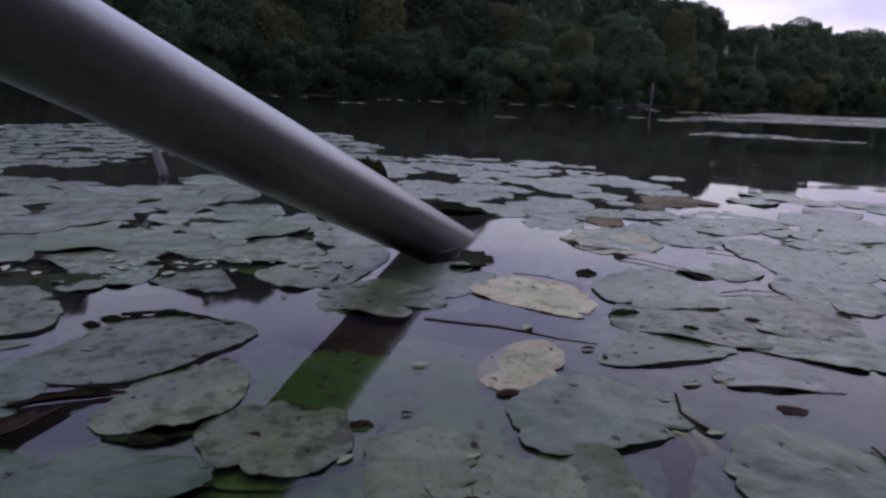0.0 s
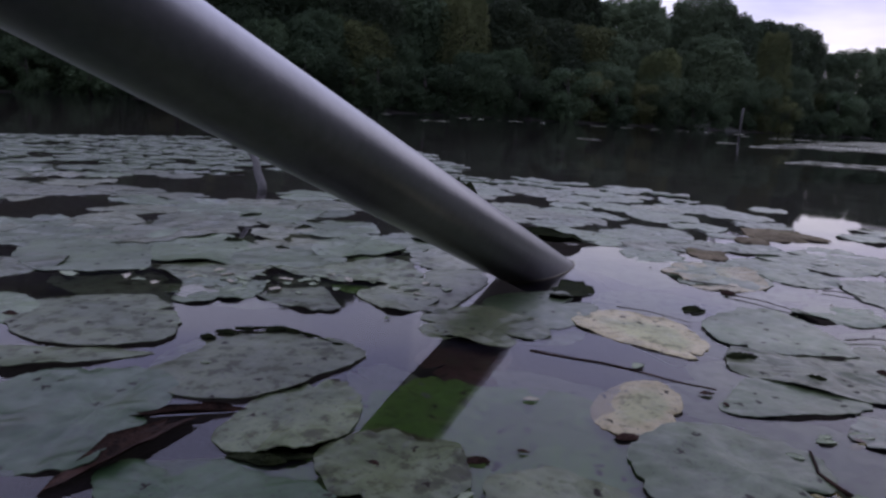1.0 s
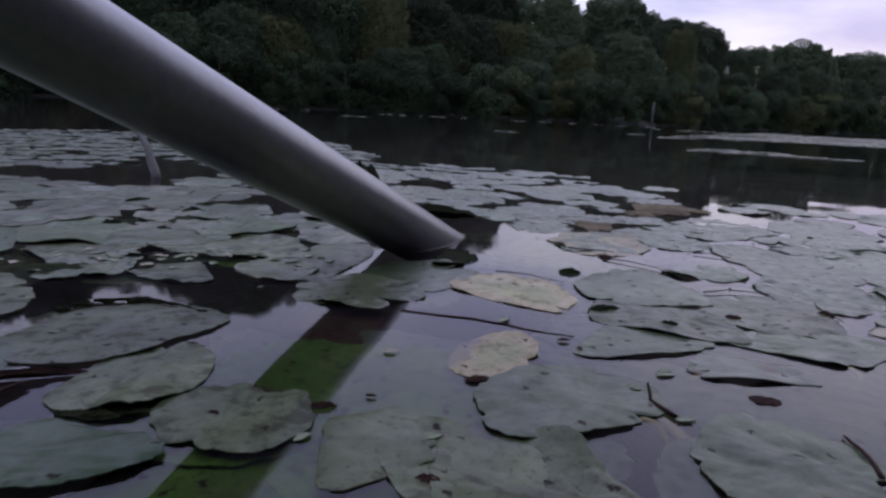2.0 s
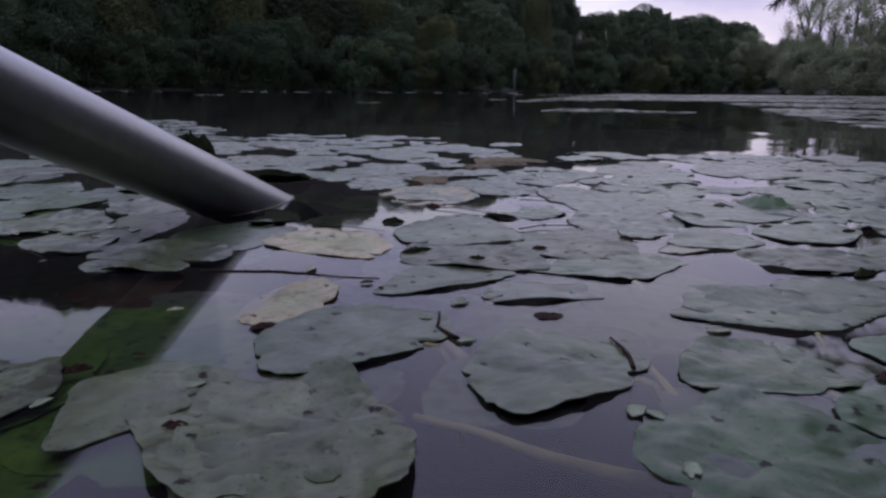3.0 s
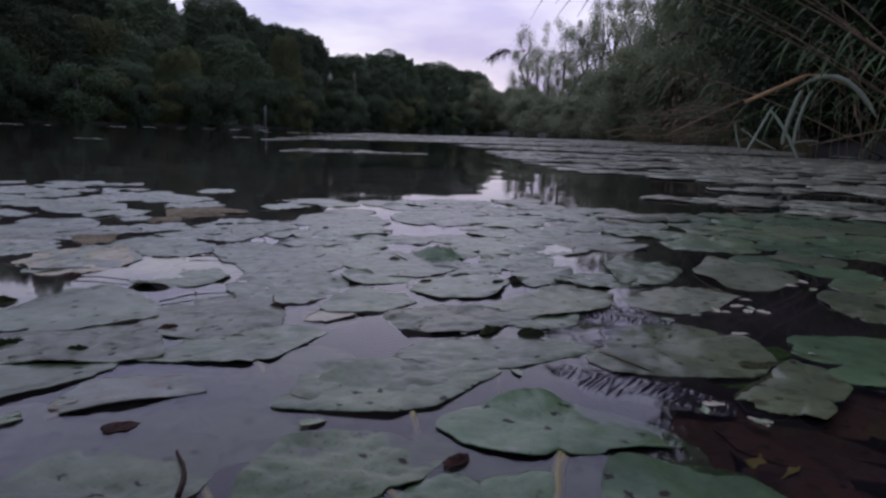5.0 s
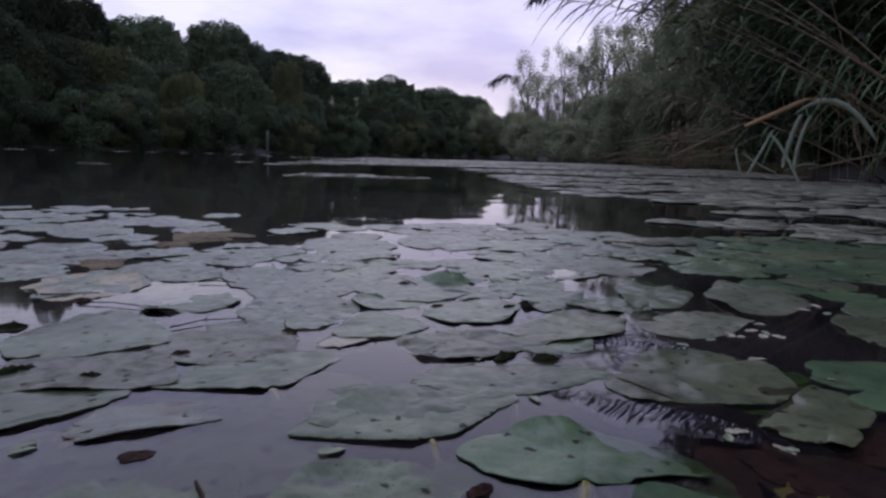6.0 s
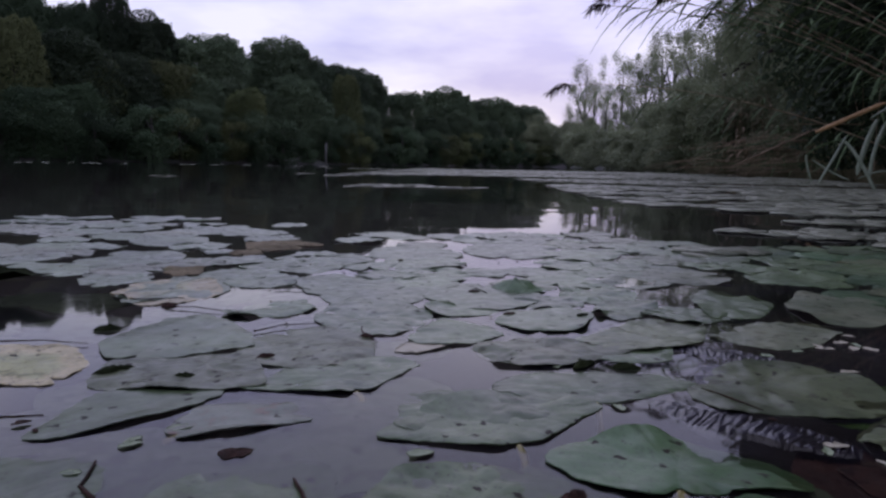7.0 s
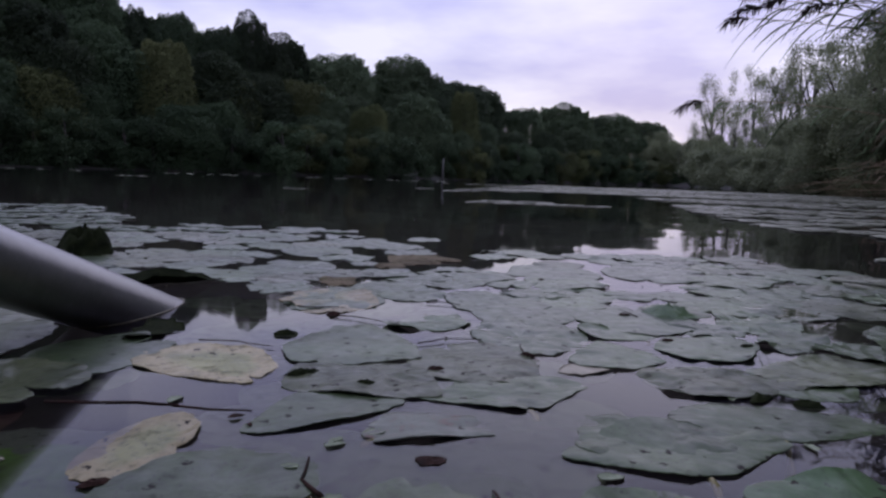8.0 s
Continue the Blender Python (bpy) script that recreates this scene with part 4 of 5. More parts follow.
# The tall trees that stand out along the skyline: direction, height of the top, breadth, all in degrees.
TALL = ((-14.7, 13.4, 5.6), (-11.6, 12.3, 3.5), (-8.8, 12.4, 4.2), (-5.3, 11.7, 3.8), (-2.7, 12.2, 3.2), (-0.2, 10.8, 4.2), (3.9, 10.1, 6.0), (9.6, 9.8, 5.6), (12.0, 8.8, 4.0), (14.5, 8.4, 4.4), (16.9, 7.5, 3.4), (20.1, 6.3, 3.4), (23.6, 6.3, 4.8), (27.4, 5.6, 4.4), (30.1, 5.3, 3.6))
rng = random.Random(21)
WOODS = "dark green broadleaved tree in dense lakeside woods"
for a, el, breadth in TALL:
    x, y, z = at_shore(a, 16)
    r = shore(a) + 16
    tall = r * math.tan(radians(el)) - z
    tree("broad", rng.choice((0, 1, 5)) if a < 3 else rng.choice((2, 3)), x, y, z - 0.1, tall, 1.3 * r * math.tan(radians(breadth / 2)) / 0.40, rng.uniform(0, 6.28), WOODS)
for a, beyond, el, slim in ((7.1, 3, 6.2, 0.75), (15.3, 4, 7.6, 0.45), (-9.0, 5, 10.2, 0.6)):
    x, y, z = at_shore(a, beyond)
    h = (shore(a) + beyond) * math.tan(radians(el)) - z
    tree("broad", 4, x, y, z - 0.1, h, h * slim, rng.uniform(0, 6.28), "olive-green tree turning yellow before darker woods")
az = -100.0
while az < 31:
    el = float(np.interp(az, SKY_AZ, SKY_EL))
    for beyond, share in ((4, 0.50), (8, 0.74), (19, 0.93 if az > -15 else 1.0)):
        a = az + rng.uniform(-1.4, 1.4)
        b = beyond + rng.uniform(-2, 2)
        x, y, z = at_shore(a, b)
        r = shore(a) + b
        h = max(3.0, r * math.tan(radians(el * share * rng.uniform(0.86, 1.04))) - z)
        tree("broad", rng.choice((2, 3, 2, 3, 4) if 3 < a < 29 else (0, 1, 5, 0, 1, 5, 4)), x, y, z - 0.1, h, h * rng.uniform(0.85, 1.25) * (0.75 if share > 0.9 else 1), rng.uniform(0, 6.28), WOODS)
    az += 2.6 if az < 12 else 1.7
az = -58.0
while az < 35:
    x, y, z = at_shore(az, rng.uniform(0.3, 2.0))
    h = rng.uniform(2.2, 4.2)
    tree("shrub", rng.choice((0, 0, 0, 2)), x, y, z - 0.1, h, h * rng.uniform(1.1, 1.6), rng.uniform(0, 6.28), "dark leafy shrub overhanging the far waterline", "shrub", "shrubs along the shore")
    az += 2.0 if az < 14 else 1.2
# The pale willows and thin poplars where the banks meet.
for a, b, h, kind in ((30.6, 6, 6.5, "willow"), (31.2, 9, 8.5, "willow"), (31.8, 6, 7.0, "willow"), (32.8, 9, 7.0, "willow"), (32.3, 8, 6.5, "willow"), (34.2, 10, 6.5, "willow"), (36.5, 8, 5.5, "willow"), (33.5, 6, 5.0, "willow"), (35, 8, 6.0, "willow"), (35.4, 6, 14.0, "airy"), (36.2, 5, 10.0, "airy"), (38.4, 6, 8.6, "airy"), (37.2, 4, 8.0, "airy"), (34.4, 6, 8.5, "airy"), (39.4, 3, 5.2, "airy"), (39.5, 6, 3.4, "willow"), (41, 2, 2.4, "willow"), (40.3, 5, 6.5, "airy"), (41.5, 4, 6.0, "airy"), (42.5, 5, 5.5, "airy"), (34.6, 2, 3.5, "willow"), (37.5, 2, 3.2, "willow")):
    x, y, z = at_shore(a, b)
    tree(kind, int(7 * a) % 3 if kind == "airy" else 0, x, y, z - 0.1, h, h * (0.62 if kind == "airy" else 1.0), rng.uniform(0, 6.28), "thin pale tree with sparse foliage" if kind == "airy" else "pale green willow bush on the bank")
# Tall bank trees behind the reeds.
for a in range(60, 106, 4):
    for beyond, tall in ((3.2, 0.75), (5.5, 1.0)):
        x, y, z = at_shore(a + rng.uniform(-1, 1), beyond + rng.uniform(-0.4, 0.8))
        h = rng.uniform(7.0, 9.0) * tall * (1 if a < 60 else 1.25)
        tree("willow", 1, x, y, z - 0.1, h, h * 0.95, rng.uniform(0, 6.28), "unseen willow added behind the viewpoint to block sky behind the reeds")


for k in range(14):
    a = 35.5 + 0.65 * k
    x, y, z = at_shore(a, rng.uniform(0.0, 1.0))
    h = rng.uniform(0.045, 0.065) * shore(a)
    tree("shrub", 1, x, y, z - 0.1, h, h * 1.8, rng.uniform(0, 6.28), "pale green bush on the near bank", "shrub", "shrubs along the shore")
# Paler willows between the tall trees and the open lake.
for a, b, h in ((50.5, 3.5, 4.6), (52.5, 5.0, 5.6), (54.5, 3.5, 4.4), (56.5, 5.0, 5.8), (58.0, 3.0, 4.6)):
    x, y, z = at_shore(a, b)
    tree("willow", 0, x, y, z - 0.1, h, h * 0.8, rng.uniform(0, 6.28), "grey-green willow behind the reeds on the bank")
# Unseen trees added behind the viewpoint to keep low sky off the pipe.
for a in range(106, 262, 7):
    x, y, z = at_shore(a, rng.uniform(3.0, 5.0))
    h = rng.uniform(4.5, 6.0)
    tree("willow", 1, x, y, z - 0.1, h, h, rng.uniform(0, 6.28), "unseen willow added behind the viewpoint to block sky")
for k in range(13):
    a = 44.0 + 0.9 * k
    x, y, z = at_shore(a, 2.0 + 4.5 * rng.random())
    h = rng.uniform(3.4, 5.4)
    tree("airy", 0, x, y, z - 0.1, h, h * 0.9, rng.uniform(0, 6.28), "slender pale tree with sparse leaves on the bank")
for k in range(16):
    a = 40.5 + 0.85 * k
    x, y, z = at_shore(a, 1.2 + 5.0 * rng.random())
    h = rng.uniform(1.6, 2.8)
    tree("shrub", 1, x, y, z - 0.1, h, h * 1.4, rng.uniform(0, 6.28), "pale green bush on the near bank", "shrub", "shrubs along the shore")


# ---- reeds on the near bank ----
def reed_meshes(seed, tall):
    rng = random.Random(seed)
    lean = Vector((rng.uniform(-0.5, -0.2), rng.uniform(-0.2, 0.2), 0))
    at = lambda f: Vector((0, 0, f * tall)) + lean * tall * 0.45 * f**2.2
    stem = mesh_of("stem", *tube([at(i / 9) for i in range(10)], [0.006 - 0.0045 * i / 9 for i in range(10)], 6), STRAW)
    pieces = []
    for k in range(13):
        f = rng.uniform(0.18, 0.93)
        a = rng.uniform(0, 6.28)
        d = Vector((math.cos(a), math.sin(a), 0)) + lean * 0.6
        size = rng.uniform(0.35, 0.60)
        pts = [at(f) + d * size * s + Vector((0, 0, size * (0.75 * s - 1.05 * s * s))) for s in (0, 0.2, 0.4, 0.6, 0.8, 1.0)]
        pieces.append(ribbon(pts, rng.uniform(0.020, 0.034), d.cross(Vector((0, 0, 1)))))
    leaves = mesh_of("leaves", *joined(pieces), STRAW if seed % 2 else REED)
    pieces = []
    tip = at(1.0)
    for k in range(46):
        s = rng.random()
        base = tip + (lean * 0.5 + Vector((0, 0, 0.22 - 0.3 * s))) * 0.45 * s
        a = rng.uniform(0, 6.28)
        d = Vector((0.4 * math.cos(a), 0.4 * math.sin(a), -0.15)) + lean * 1.5
        pieces.append(ribbon([base, base + d * 0.06, base + d * 0.11 + Vector((0, 0, -0.035))], 0.010, d.cross(Vector((0, 0, 1)))))
    plume = mesh_of("plume", *joined(pieces), PLUME)
    return stem, leaves, plume


REEDS = [reed_meshes(40 + i, t) for i, t in enumerate((2.5, 2.2, 2.7, 1.9, 1.5))]
rng = random.Random(77)
for k in range(290):
    a = rng.uniform(43, 86)
    x, y, z = at_shore(a, rng.uniform(-0.5, 2.6))
    stem, leaves, plume = REEDS[k % 5 if a < 55 else (0, 2, 4)[k % 3]]
    thing = tagged(new("reed"), "tall reed with drooping leaves on the bank", "reed", "reeds on the near bank")
    thing.location, thing.rotation_euler = (x, y, max(z, -0.1) - 0.05), (rng.uniform(-0.12, 0.12), rng.uniform(-0.16, 0.05), rng.uniform(-2.4, 2.4))
    thing.scale = (1, 1, 1) if rng.random() < 0.7 else (0.8, 0.8, 0.8)
    part("stem", stem, thing, "straw-coloured stem")
    part("leaves", leaves, thing)
    if k % 5 < 1:
        part("plume", plume, thing, "drooping dark brown plume")


def arching_reed(foot, tip, rise, seed):
    """A long reed that arches out over the water, its leaves and plume hanging."""
    rng = random.Random(seed)
    a, c = Vector(foot), Vector(tip)
    b = a * 0.45 + c * 0.55 + Vector((0, 0, rise))
    at = lambda f: a * (1 - f) ** 2 + b * 2 * f * (1 - f) + c * f * f
    thing = tagged(new("arching_reed"), "long reed arching over the water with hanging leaves", "reed", "reeds on the near bank")
    part("stem", mesh_of("stem", *tube([at(i / 11) for i in range(12)], [0.007 - 0.005 * i / 11 for i in range(12)], 6), STRAW), thing, "straw-coloured stem")
    out = (c - a).normalized()
    for k in range(26):
        f = 0.30 + 0.68 * k / 26
        sway = Vector((rng.uniform(-0.7, 0.7), rng.uniform(-0.7, 0.7), rng.uniform(-0.6, 0.35)))
        size = rng.uniform(0.18, 0.36)
        d = (out + sway).normalized()
        droop = rng.uniform(0.5, 1.1)
        pts = [at(f) + d * size * s + Vector((0, 0, -size * droop * s * s)) for s in (0, 0.2, 0.4, 0.6, 0.8, 1.0)]
        part("leaf", mesh_of("leaf", *ribbon(pts, rng.uniform(0.014, 0.026), d.cross(Vector((0.2, 0.1, 1)))), REED), thing)
    pieces = []
    for k in range(70):
        s = rng.random()
        base = c + out * 0.16 * s + Vector((0, 0, -0.10 * s * s))
        d = out * 0.7 + Vector((rng.uniform(-0.5, 0.5), rng.uniform(-0.5, 0.5), rng.uniform(-0.9, 0.1)))
        pieces.append(ribbon([base, base + d * 0.04, base + d * 0.075 + Vector((0, 0, -0.03))], 0.011, d.cross(Vector((0.1, 0.2, 1)))))
    part("plume", mesh_of("plume", *joined(pieces), PLUME), thing, "drooping dark brown plume")


rng = random.Random(90)
for k, (az, el, d, rise) in enumerate(((35.6, 6.6, 5.4, 0.45), (38.5, 12.5, 5.2, 0.5), (39.4, 13.2, 5.1, 0.5), (41.0, 13.5, 5.0, 0.6), (44.0, 13.0, 5.0, 0.6), (40.0, 16.0, 5.0, 0.6), (45.0, 17.0, 5.0, 0.6), (39.6, 14.2, 5.3, 0.5), (41.8, 15.0, 5.1, 0.5), (43.2, 15.2, 4.9, 0.5), (42.0, 17.0, 5.0, 0.5))):
    fx, fy, fz = at_shore(rng.uniform(60, 72), rng.uniform(0.0, 1.0))
    arching_reed((fx, fy, 0.0), (d * math.sin(radians(az)), d * math.cos(radians(az)), 0.13 + d * math.tan(radians(el))), rise, 300 + k)

# Sedge and dead grass that cover the near bank.
pieces = []
for _ in range(4200):
    a = rng.uniform(40.5, 58)
    x, y, z = at_shore(a, rng.uniform(-0.4, 3.2) * (1 if a > 44 else 0.7))
    size = rng.uniform(0.35, 0.95) * (0.8 if a < 44 else 1 if a < 52 else 0.5)
    d = Vector((rng.uniform(-1.0, 0.15), rng.uniform(-0.5, 0.5), rng.uniform(0.5, 1.2))).normalized()
    p = Vector((x, y, max(z, -0.05)))
    side = d.cross(Vector((0.3, 1, 0.2))).normalized() * rng.uniform(0.006, 0.013)
    mid, tip = p + d * size * 0.55, p + d * size * 0.9 + Vector((-0.12 * size, 0, -0.22 * size))
    pieces.append(([p - side, p + side, mid + side * 0.8, mid - side * 0.8, tip], [(0, 1, 2, 3), (3, 2, 4)]))
tagged(new("sedge", mesh_of("sedge", *joined(pieces), SEDGE, smooth=False)), "rough green and straw sedge along the bank", "sedge", kind="stuff")


def lying_reed(x, y, z, az, size, droop, material):
    """A fallen stem that reaches out over the water."""
    d = Vector((math.sin(radians(az)), math.cos(radians(az)), 0))
    pts = [Vector((x, y, z)) + d * size * s + Vector((0, 0, droop * (s - s * s * 1.9))) for s in (0, 0.2, 0.4, 0.6, 0.8, 1)]
    v, f = joined([tube(pts, [0.008, 0.007, 0.006, 0.005, 0.004, 0.002], 6), ribbon([pts[2], (pts[2] + pts[3]) / 2 + Vector((0, 0, 0.08)), pts[4] + Vector((0, 0, -0.05))], 0.022, d.cross(Vector((0, 0, 1))))])
    tagged(new("fallen_reed", mesh_of("fallen_reed", v, f, material)), "dry straw-coloured reed stem leaning over the water", "reed", "fallen reeds")


for k in range(34):
    a = rng.uniform(44, 57)
    x, y, z = at_shore(a, rng.uniform(-0.5, 0.4))
    lying_reed(x, y, rng.uniform(0.10, 0.75), rng.uniform(-70, -35), rng.uniform(0.9, 2.0), rng.uniform(0.05, 0.35), STRAW if k % 4 else REED)


def bent_blade(p0, p1, p2, width, material, label):
    """A broad flat water-plant leaf through three places."""
    a, b, c = Vector(p0), Vector(p1), Vector(p2)
    pts = [a * (1 - s) ** 2 + b * 2 * s * (1 - s) + c * s * s for s in (0, 0.15, 0.3, 0.45, 0.6, 0.75, 0.9, 1)]
    v, f = ribbon(pts, 0.72 * width, (c - a).cross(Vector((0.83, 0.55, 0.1))), 0.003, 0.25, True)
    tagged(new("bent_leaf", mesh_of("bent_leaf", v, f, material)), label, "leaf", "bent leaves at the reed edge")


PALE_TEXT, RUST_TEXT = "bent blue-green sword leaf at the reed edge", "rusty dead sword leaf arching over the water"
bent_blade((4.744, 3.589, 0.254), (4.748, 3.583, 0.160), (4.776, 3.541, 0.041), 0.020, BLADE, PALE_TEXT)
bent_blade((4.768, 3.607, 0.246), (4.810, 3.544, 0.336), (4.904, 3.403, 0.371), 0.020, REED, PALE_TEXT)
bent_blade((4.859, 3.363, 0.386), (4.825, 3.414, 0.236), (4.773, 3.491, 0.034), 0.028, BLADE, PALE_TEXT)
bent_blade((4.828, 3.356, 0.355), (4.884, 3.270, 0.263), (4.961, 3.155, -0.044), 0.032, BLADE, PALE_TEXT)
bent_blade((5.028, 3.253, 0.512), (4.991, 3.308, 0.354), (4.975, 3.332, 0.103), 0.049, BLADE, PALE_TEXT)
bent_blade((5.040, 3.181, 0.510), (4.992, 3.253, 0.316), (4.995, 3.249, 0.080), 0.037, BLADE, PALE_TEXT)
bent_blade((4.817, 3.588, 0.217), (4.880, 3.493, 0.124), (4.962, 3.370, 0.062), 0.016, BLADE, PALE_TEXT)
bent_blade((4.895, 3.219, 0.508), (5.050, 2.986, 0.769), (5.191, 2.774, 0.313), 0.053, BLADE, PALE_TEXT)
bent_blade((4.740, 3.524, 0.418), (4.846, 3.363, 0.509), (4.975, 3.171, 0.624), 0.045, RUST, RUST_TEXT)
bent_blade((5.000, 3.205, 0.620), (5.080, 3.085, 0.623), (5.154, 2.974, 0.540), 0.037, RUST, RUST_TEXT)
bent_blade((4.483, 4.052, 0.148), (4.611, 3.861, 0.273), (4.810, 3.561, 0.453), 0.020, STRAW, RUST_TEXT)
bent_blade((5.119, 3.171, 0.522), (5.108, 3.187, 0.460), (5.091, 3.212, 0.363), 0.020, STRAW, RUST_TEXT)
bent_blade((5.247, 2.978, 0.411), (5.258, 2.962, 0.310), (5.283, 2.925, 0.235), 0.020, STRAW, RUST_TEXT)
bent_blade((5.283, 2.961, 0.819), (5.272, 2.977, 0.665), (5.225, 3.047, 0.555), 0.016, STRAW, RUST_TEXT)
bent_blade((5.255, 3.002, 0.644), (5.274, 2.974, 0.601), (5.278, 2.968, 0.534), 0.012, STRAW, RUST_TEXT)
bent_blade((5.116, 3.212, 0.100), (5.260, 2.996, 0.173), (5.390, 2.801, 0.239), 0.016, STRAW, RUST_TEXT)
bent_blade((5.039, 3.363, 0.076), (5.112, 3.253, 0.164), (5.173, 3.162, 0.128), 0.016, BLADE, PALE_TEXT)

# The post far out.
tagged(new("wooden_post", mesh_of("wooden_post", *tube([(9.72, 40, -0.4), (9.70, 40, 0.8), (9.74, 40, 1.35)], [0.065, 0.06, 0.05], 10), WOOD)), "weathered wooden post standing in the far water", "post")


# ---- small things on the water ----
def wisp(name, points, radius, material, label, category):
    pts = [Vector(p) for p in points]
    fine = [pts[0]] + [pts[i] * (1 - s) + pts[i + 1] * s for i in range(len(pts) - 1) for s in (0.33, 0.66, 1)]
    fine = [p + Vector((0.004 * noise.noise(p * 30), 0.004 * noise.noise(p * 31 + Vector((5, 0, 0))), 0)) for p in fine]
    rad = [radius * (1 - 0.6 * i / len(fine)) for i in range(len(fine))]
    return tagged(new(name, mesh_of(name, *tube(fine, rad, 8), material)), label, category)


def crumple(name, x, y, z, sx, sy, turn, rise, seed, material, label, category="leaf", waves=9.0, dome=False):
    """A curled or crumpled leaf scrap: a wavy oval sheet with thickness."""
    rows, segs, top = 6, 20, []
    for i in range(rows + 1):
        for k in range(segs):
            a, f = 2 * math.pi * k / segs, i / rows
            e = 1 + 0.25 * noise.noise((math.cos(a) * 2, math.sin(a) * 2, seed)) + 0.45 * noise.noise((math.cos(a) * 3.4, math.sin(a) * 3.4, seed))
            u, v = f * e * math.cos(a), f * e * math.sin(a)
            h = rise * (abs(v) ** 1.5 * 0.9 + 0.5 * noise.noise((u * waves / 4, v * waves / 4, seed + 3.3)) * f)
            if dome:
                h = rise * (1 - f ** (2.2 if dome is True else dome)) * (0.75 + 0.6 * noise.noise((u * 2.2, v * 2.2, seed)) + 0.35 * noise.noise((u * 6, v * 6, seed)))
            c, s = math.cos(radians(turn)), math.sin(radians(turn))
            top.append((u * sx * c - v * sy * s, u * sx * s + v * sy * c, h))
    n = len(top)
    verts = top + [(p, q, r - 0.0004) for p, q, r in top]
    faces = []
    for i in range(rows):
        for k in range(segs):
            j = (k + 1) % segs
            q = (i * segs + k, i * segs + j, (i + 1) * segs + j, (i + 1) * segs + k)
            faces += [q[::-1], tuple(n + w for w in q)]
    for k in range(segs):
        j = (k + 1) % segs
        faces.append((rows * segs + k, rows * segs + j, n + rows * segs + j, n + rows * segs + k))
    ob = tagged(new(name, mesh_of(name, verts, faces, material)), label, category)
    ob.location = (x, y, z)
    return ob


wisp("twig", ((0.020, 0.450, 0.0), (0.07, 0.440, 0.0003), (0.135, 0.418, 0.0)), 0.0010, DEAD, "thin dark twig floating between lily pads", "twig")
# Dead rims of pads, curled up into thin dark lines.
for line in (((0.195, 0.662), (0.220, 0.651), (0.263, 0.610)), ((0.088, 0.580), (0.117, 0.572), (0.143, 0.551)), ((0.256, 0.550), (0.281, 0.560), (0.312, 0.559)), ((0.167, 0.711), (0.191, 0.700), (0.213, 0.698)), ((0.302, 0.718), (0.319, 0.716), (0.335, 0.704)), ((0.339, 0.535), (0.335, 0.509), (0.335, 0.487)), ((0.484, 0.325), (0.484, 0.301), (0.489, 0.287)), ((0.496, 0.628), (0.499, 0.652), (0.485, 0.644))):
    wisp("dead_leaf_strip", [(x, y, 0.0016 + 0.0008 * (i == 1)) for i, (x, y) in enumerate(line)], 0.0006, DEAD, "thin dark strip of curled dead leaf beside a lily pad", "leaf")
crumple("rolled_leaf", -0.149, 0.260, 0.0010, 0.0344, 0.0085, 75, 0.0045, 21.0, DEAD, "rolled dark brown dead leaf on a lily pad")
crumple("rolled_leaf", -0.142, 0.300, 0.0010, 0.0278, 0.0032, 24, 0.0030, 23.0, DEAD, "thin dark curl of dead leaf between pads")
# Flat dark sheet painted in for the shaded gap between two pads.
crumple("dark_leaf", -0.084, 0.273, 0.0006, 0.0195, 0.0045, 16, 0.0008, 25.0, OLIVE, "flat dark sheet painted for a gap between pads")
crumple("brown_leaf", 0.221, 0.338, 0.0004, 0.0075, 0.0055, 5, 0.0016, 2.0, DEAD, "small curled brown leaf floating on water", dome=True)
crumple("yellow_leaf", 0.362, 0.468, 0.0006, 0.020, 0.012, 20, 0.001, 4.0, CREAM, "pale yellow ragged leaf floating on water")
crumple("curled_pad", 0.540, 0.640, 0.0015, 0.028, 0.024, -20, 0.011, 6.0, GREEN_LEAF, "bright green young lily pad bulging up", "lily pad", dome=True)
crumple("dark_leaf", -0.140, 1.133, -0.004, 0.044, 0.034, 10, 0.052, 11.0, OLIVE, "dark olive leaf heaped up out of the water", dome=4.0)
crumple("dark_leaf", 0.020, 0.860, 0.002, 0.050, 0.030, 15, 0.014, 8.5, OLIVE, "dark olive leaf lying folded beside the pipe")
# One dark sheet for a torn leaf and the pipe's own dark reflection.
crumple("dark_leaf", 0.050, 0.618, 0.0006, 0.018, 0.034, -15, 0.006, 9.0, OLIVE, "dark torn leaf with the pipe's reflection painted in")
wisp("bent_stalk", ((-0.50, 1.14, -0.01), (-0.52, 1.15, 0.05), (-0.56, 1.17, 0.10)), 0.009, PALE_WOOD, "pale bent stalk rising from the water", "stalk")
wisp("leaf_stalk", ((0.396, 0.249, -0.0036), (0.384, 0.234, -0.0030), (0.368, 0.217, -0.0024), (0.350, 0.199, -0.0026), (0.332, 0.180, -0.005), (0.315, 0.160, -0.012)), 0.0036, STALK, "yellow-green leaf stalk lying between lily pads", "stalk")
wisp("leaf_stalk", ((0.250, 0.212, -0.024), (0.215, 0.217, -0.017), (0.197, 0.221, -0.012), (0.181, 0.224, -0.008), (0.164, 0.229, -0.0035), (0.140, 0.242, -0.0015)), 0.0034, STALK, "yellow leaf stalk running under the water", "stalk")
wisp("leaf_stalk", ((0.254, 0.238, -0.020), (0.252, 0.249, -0.006), (0.250, 0.260, -0.003), (0.247, 0.273, -0.0012)), 0.0030, STALK, "yellow leaf stalk running under the water", "stalk")
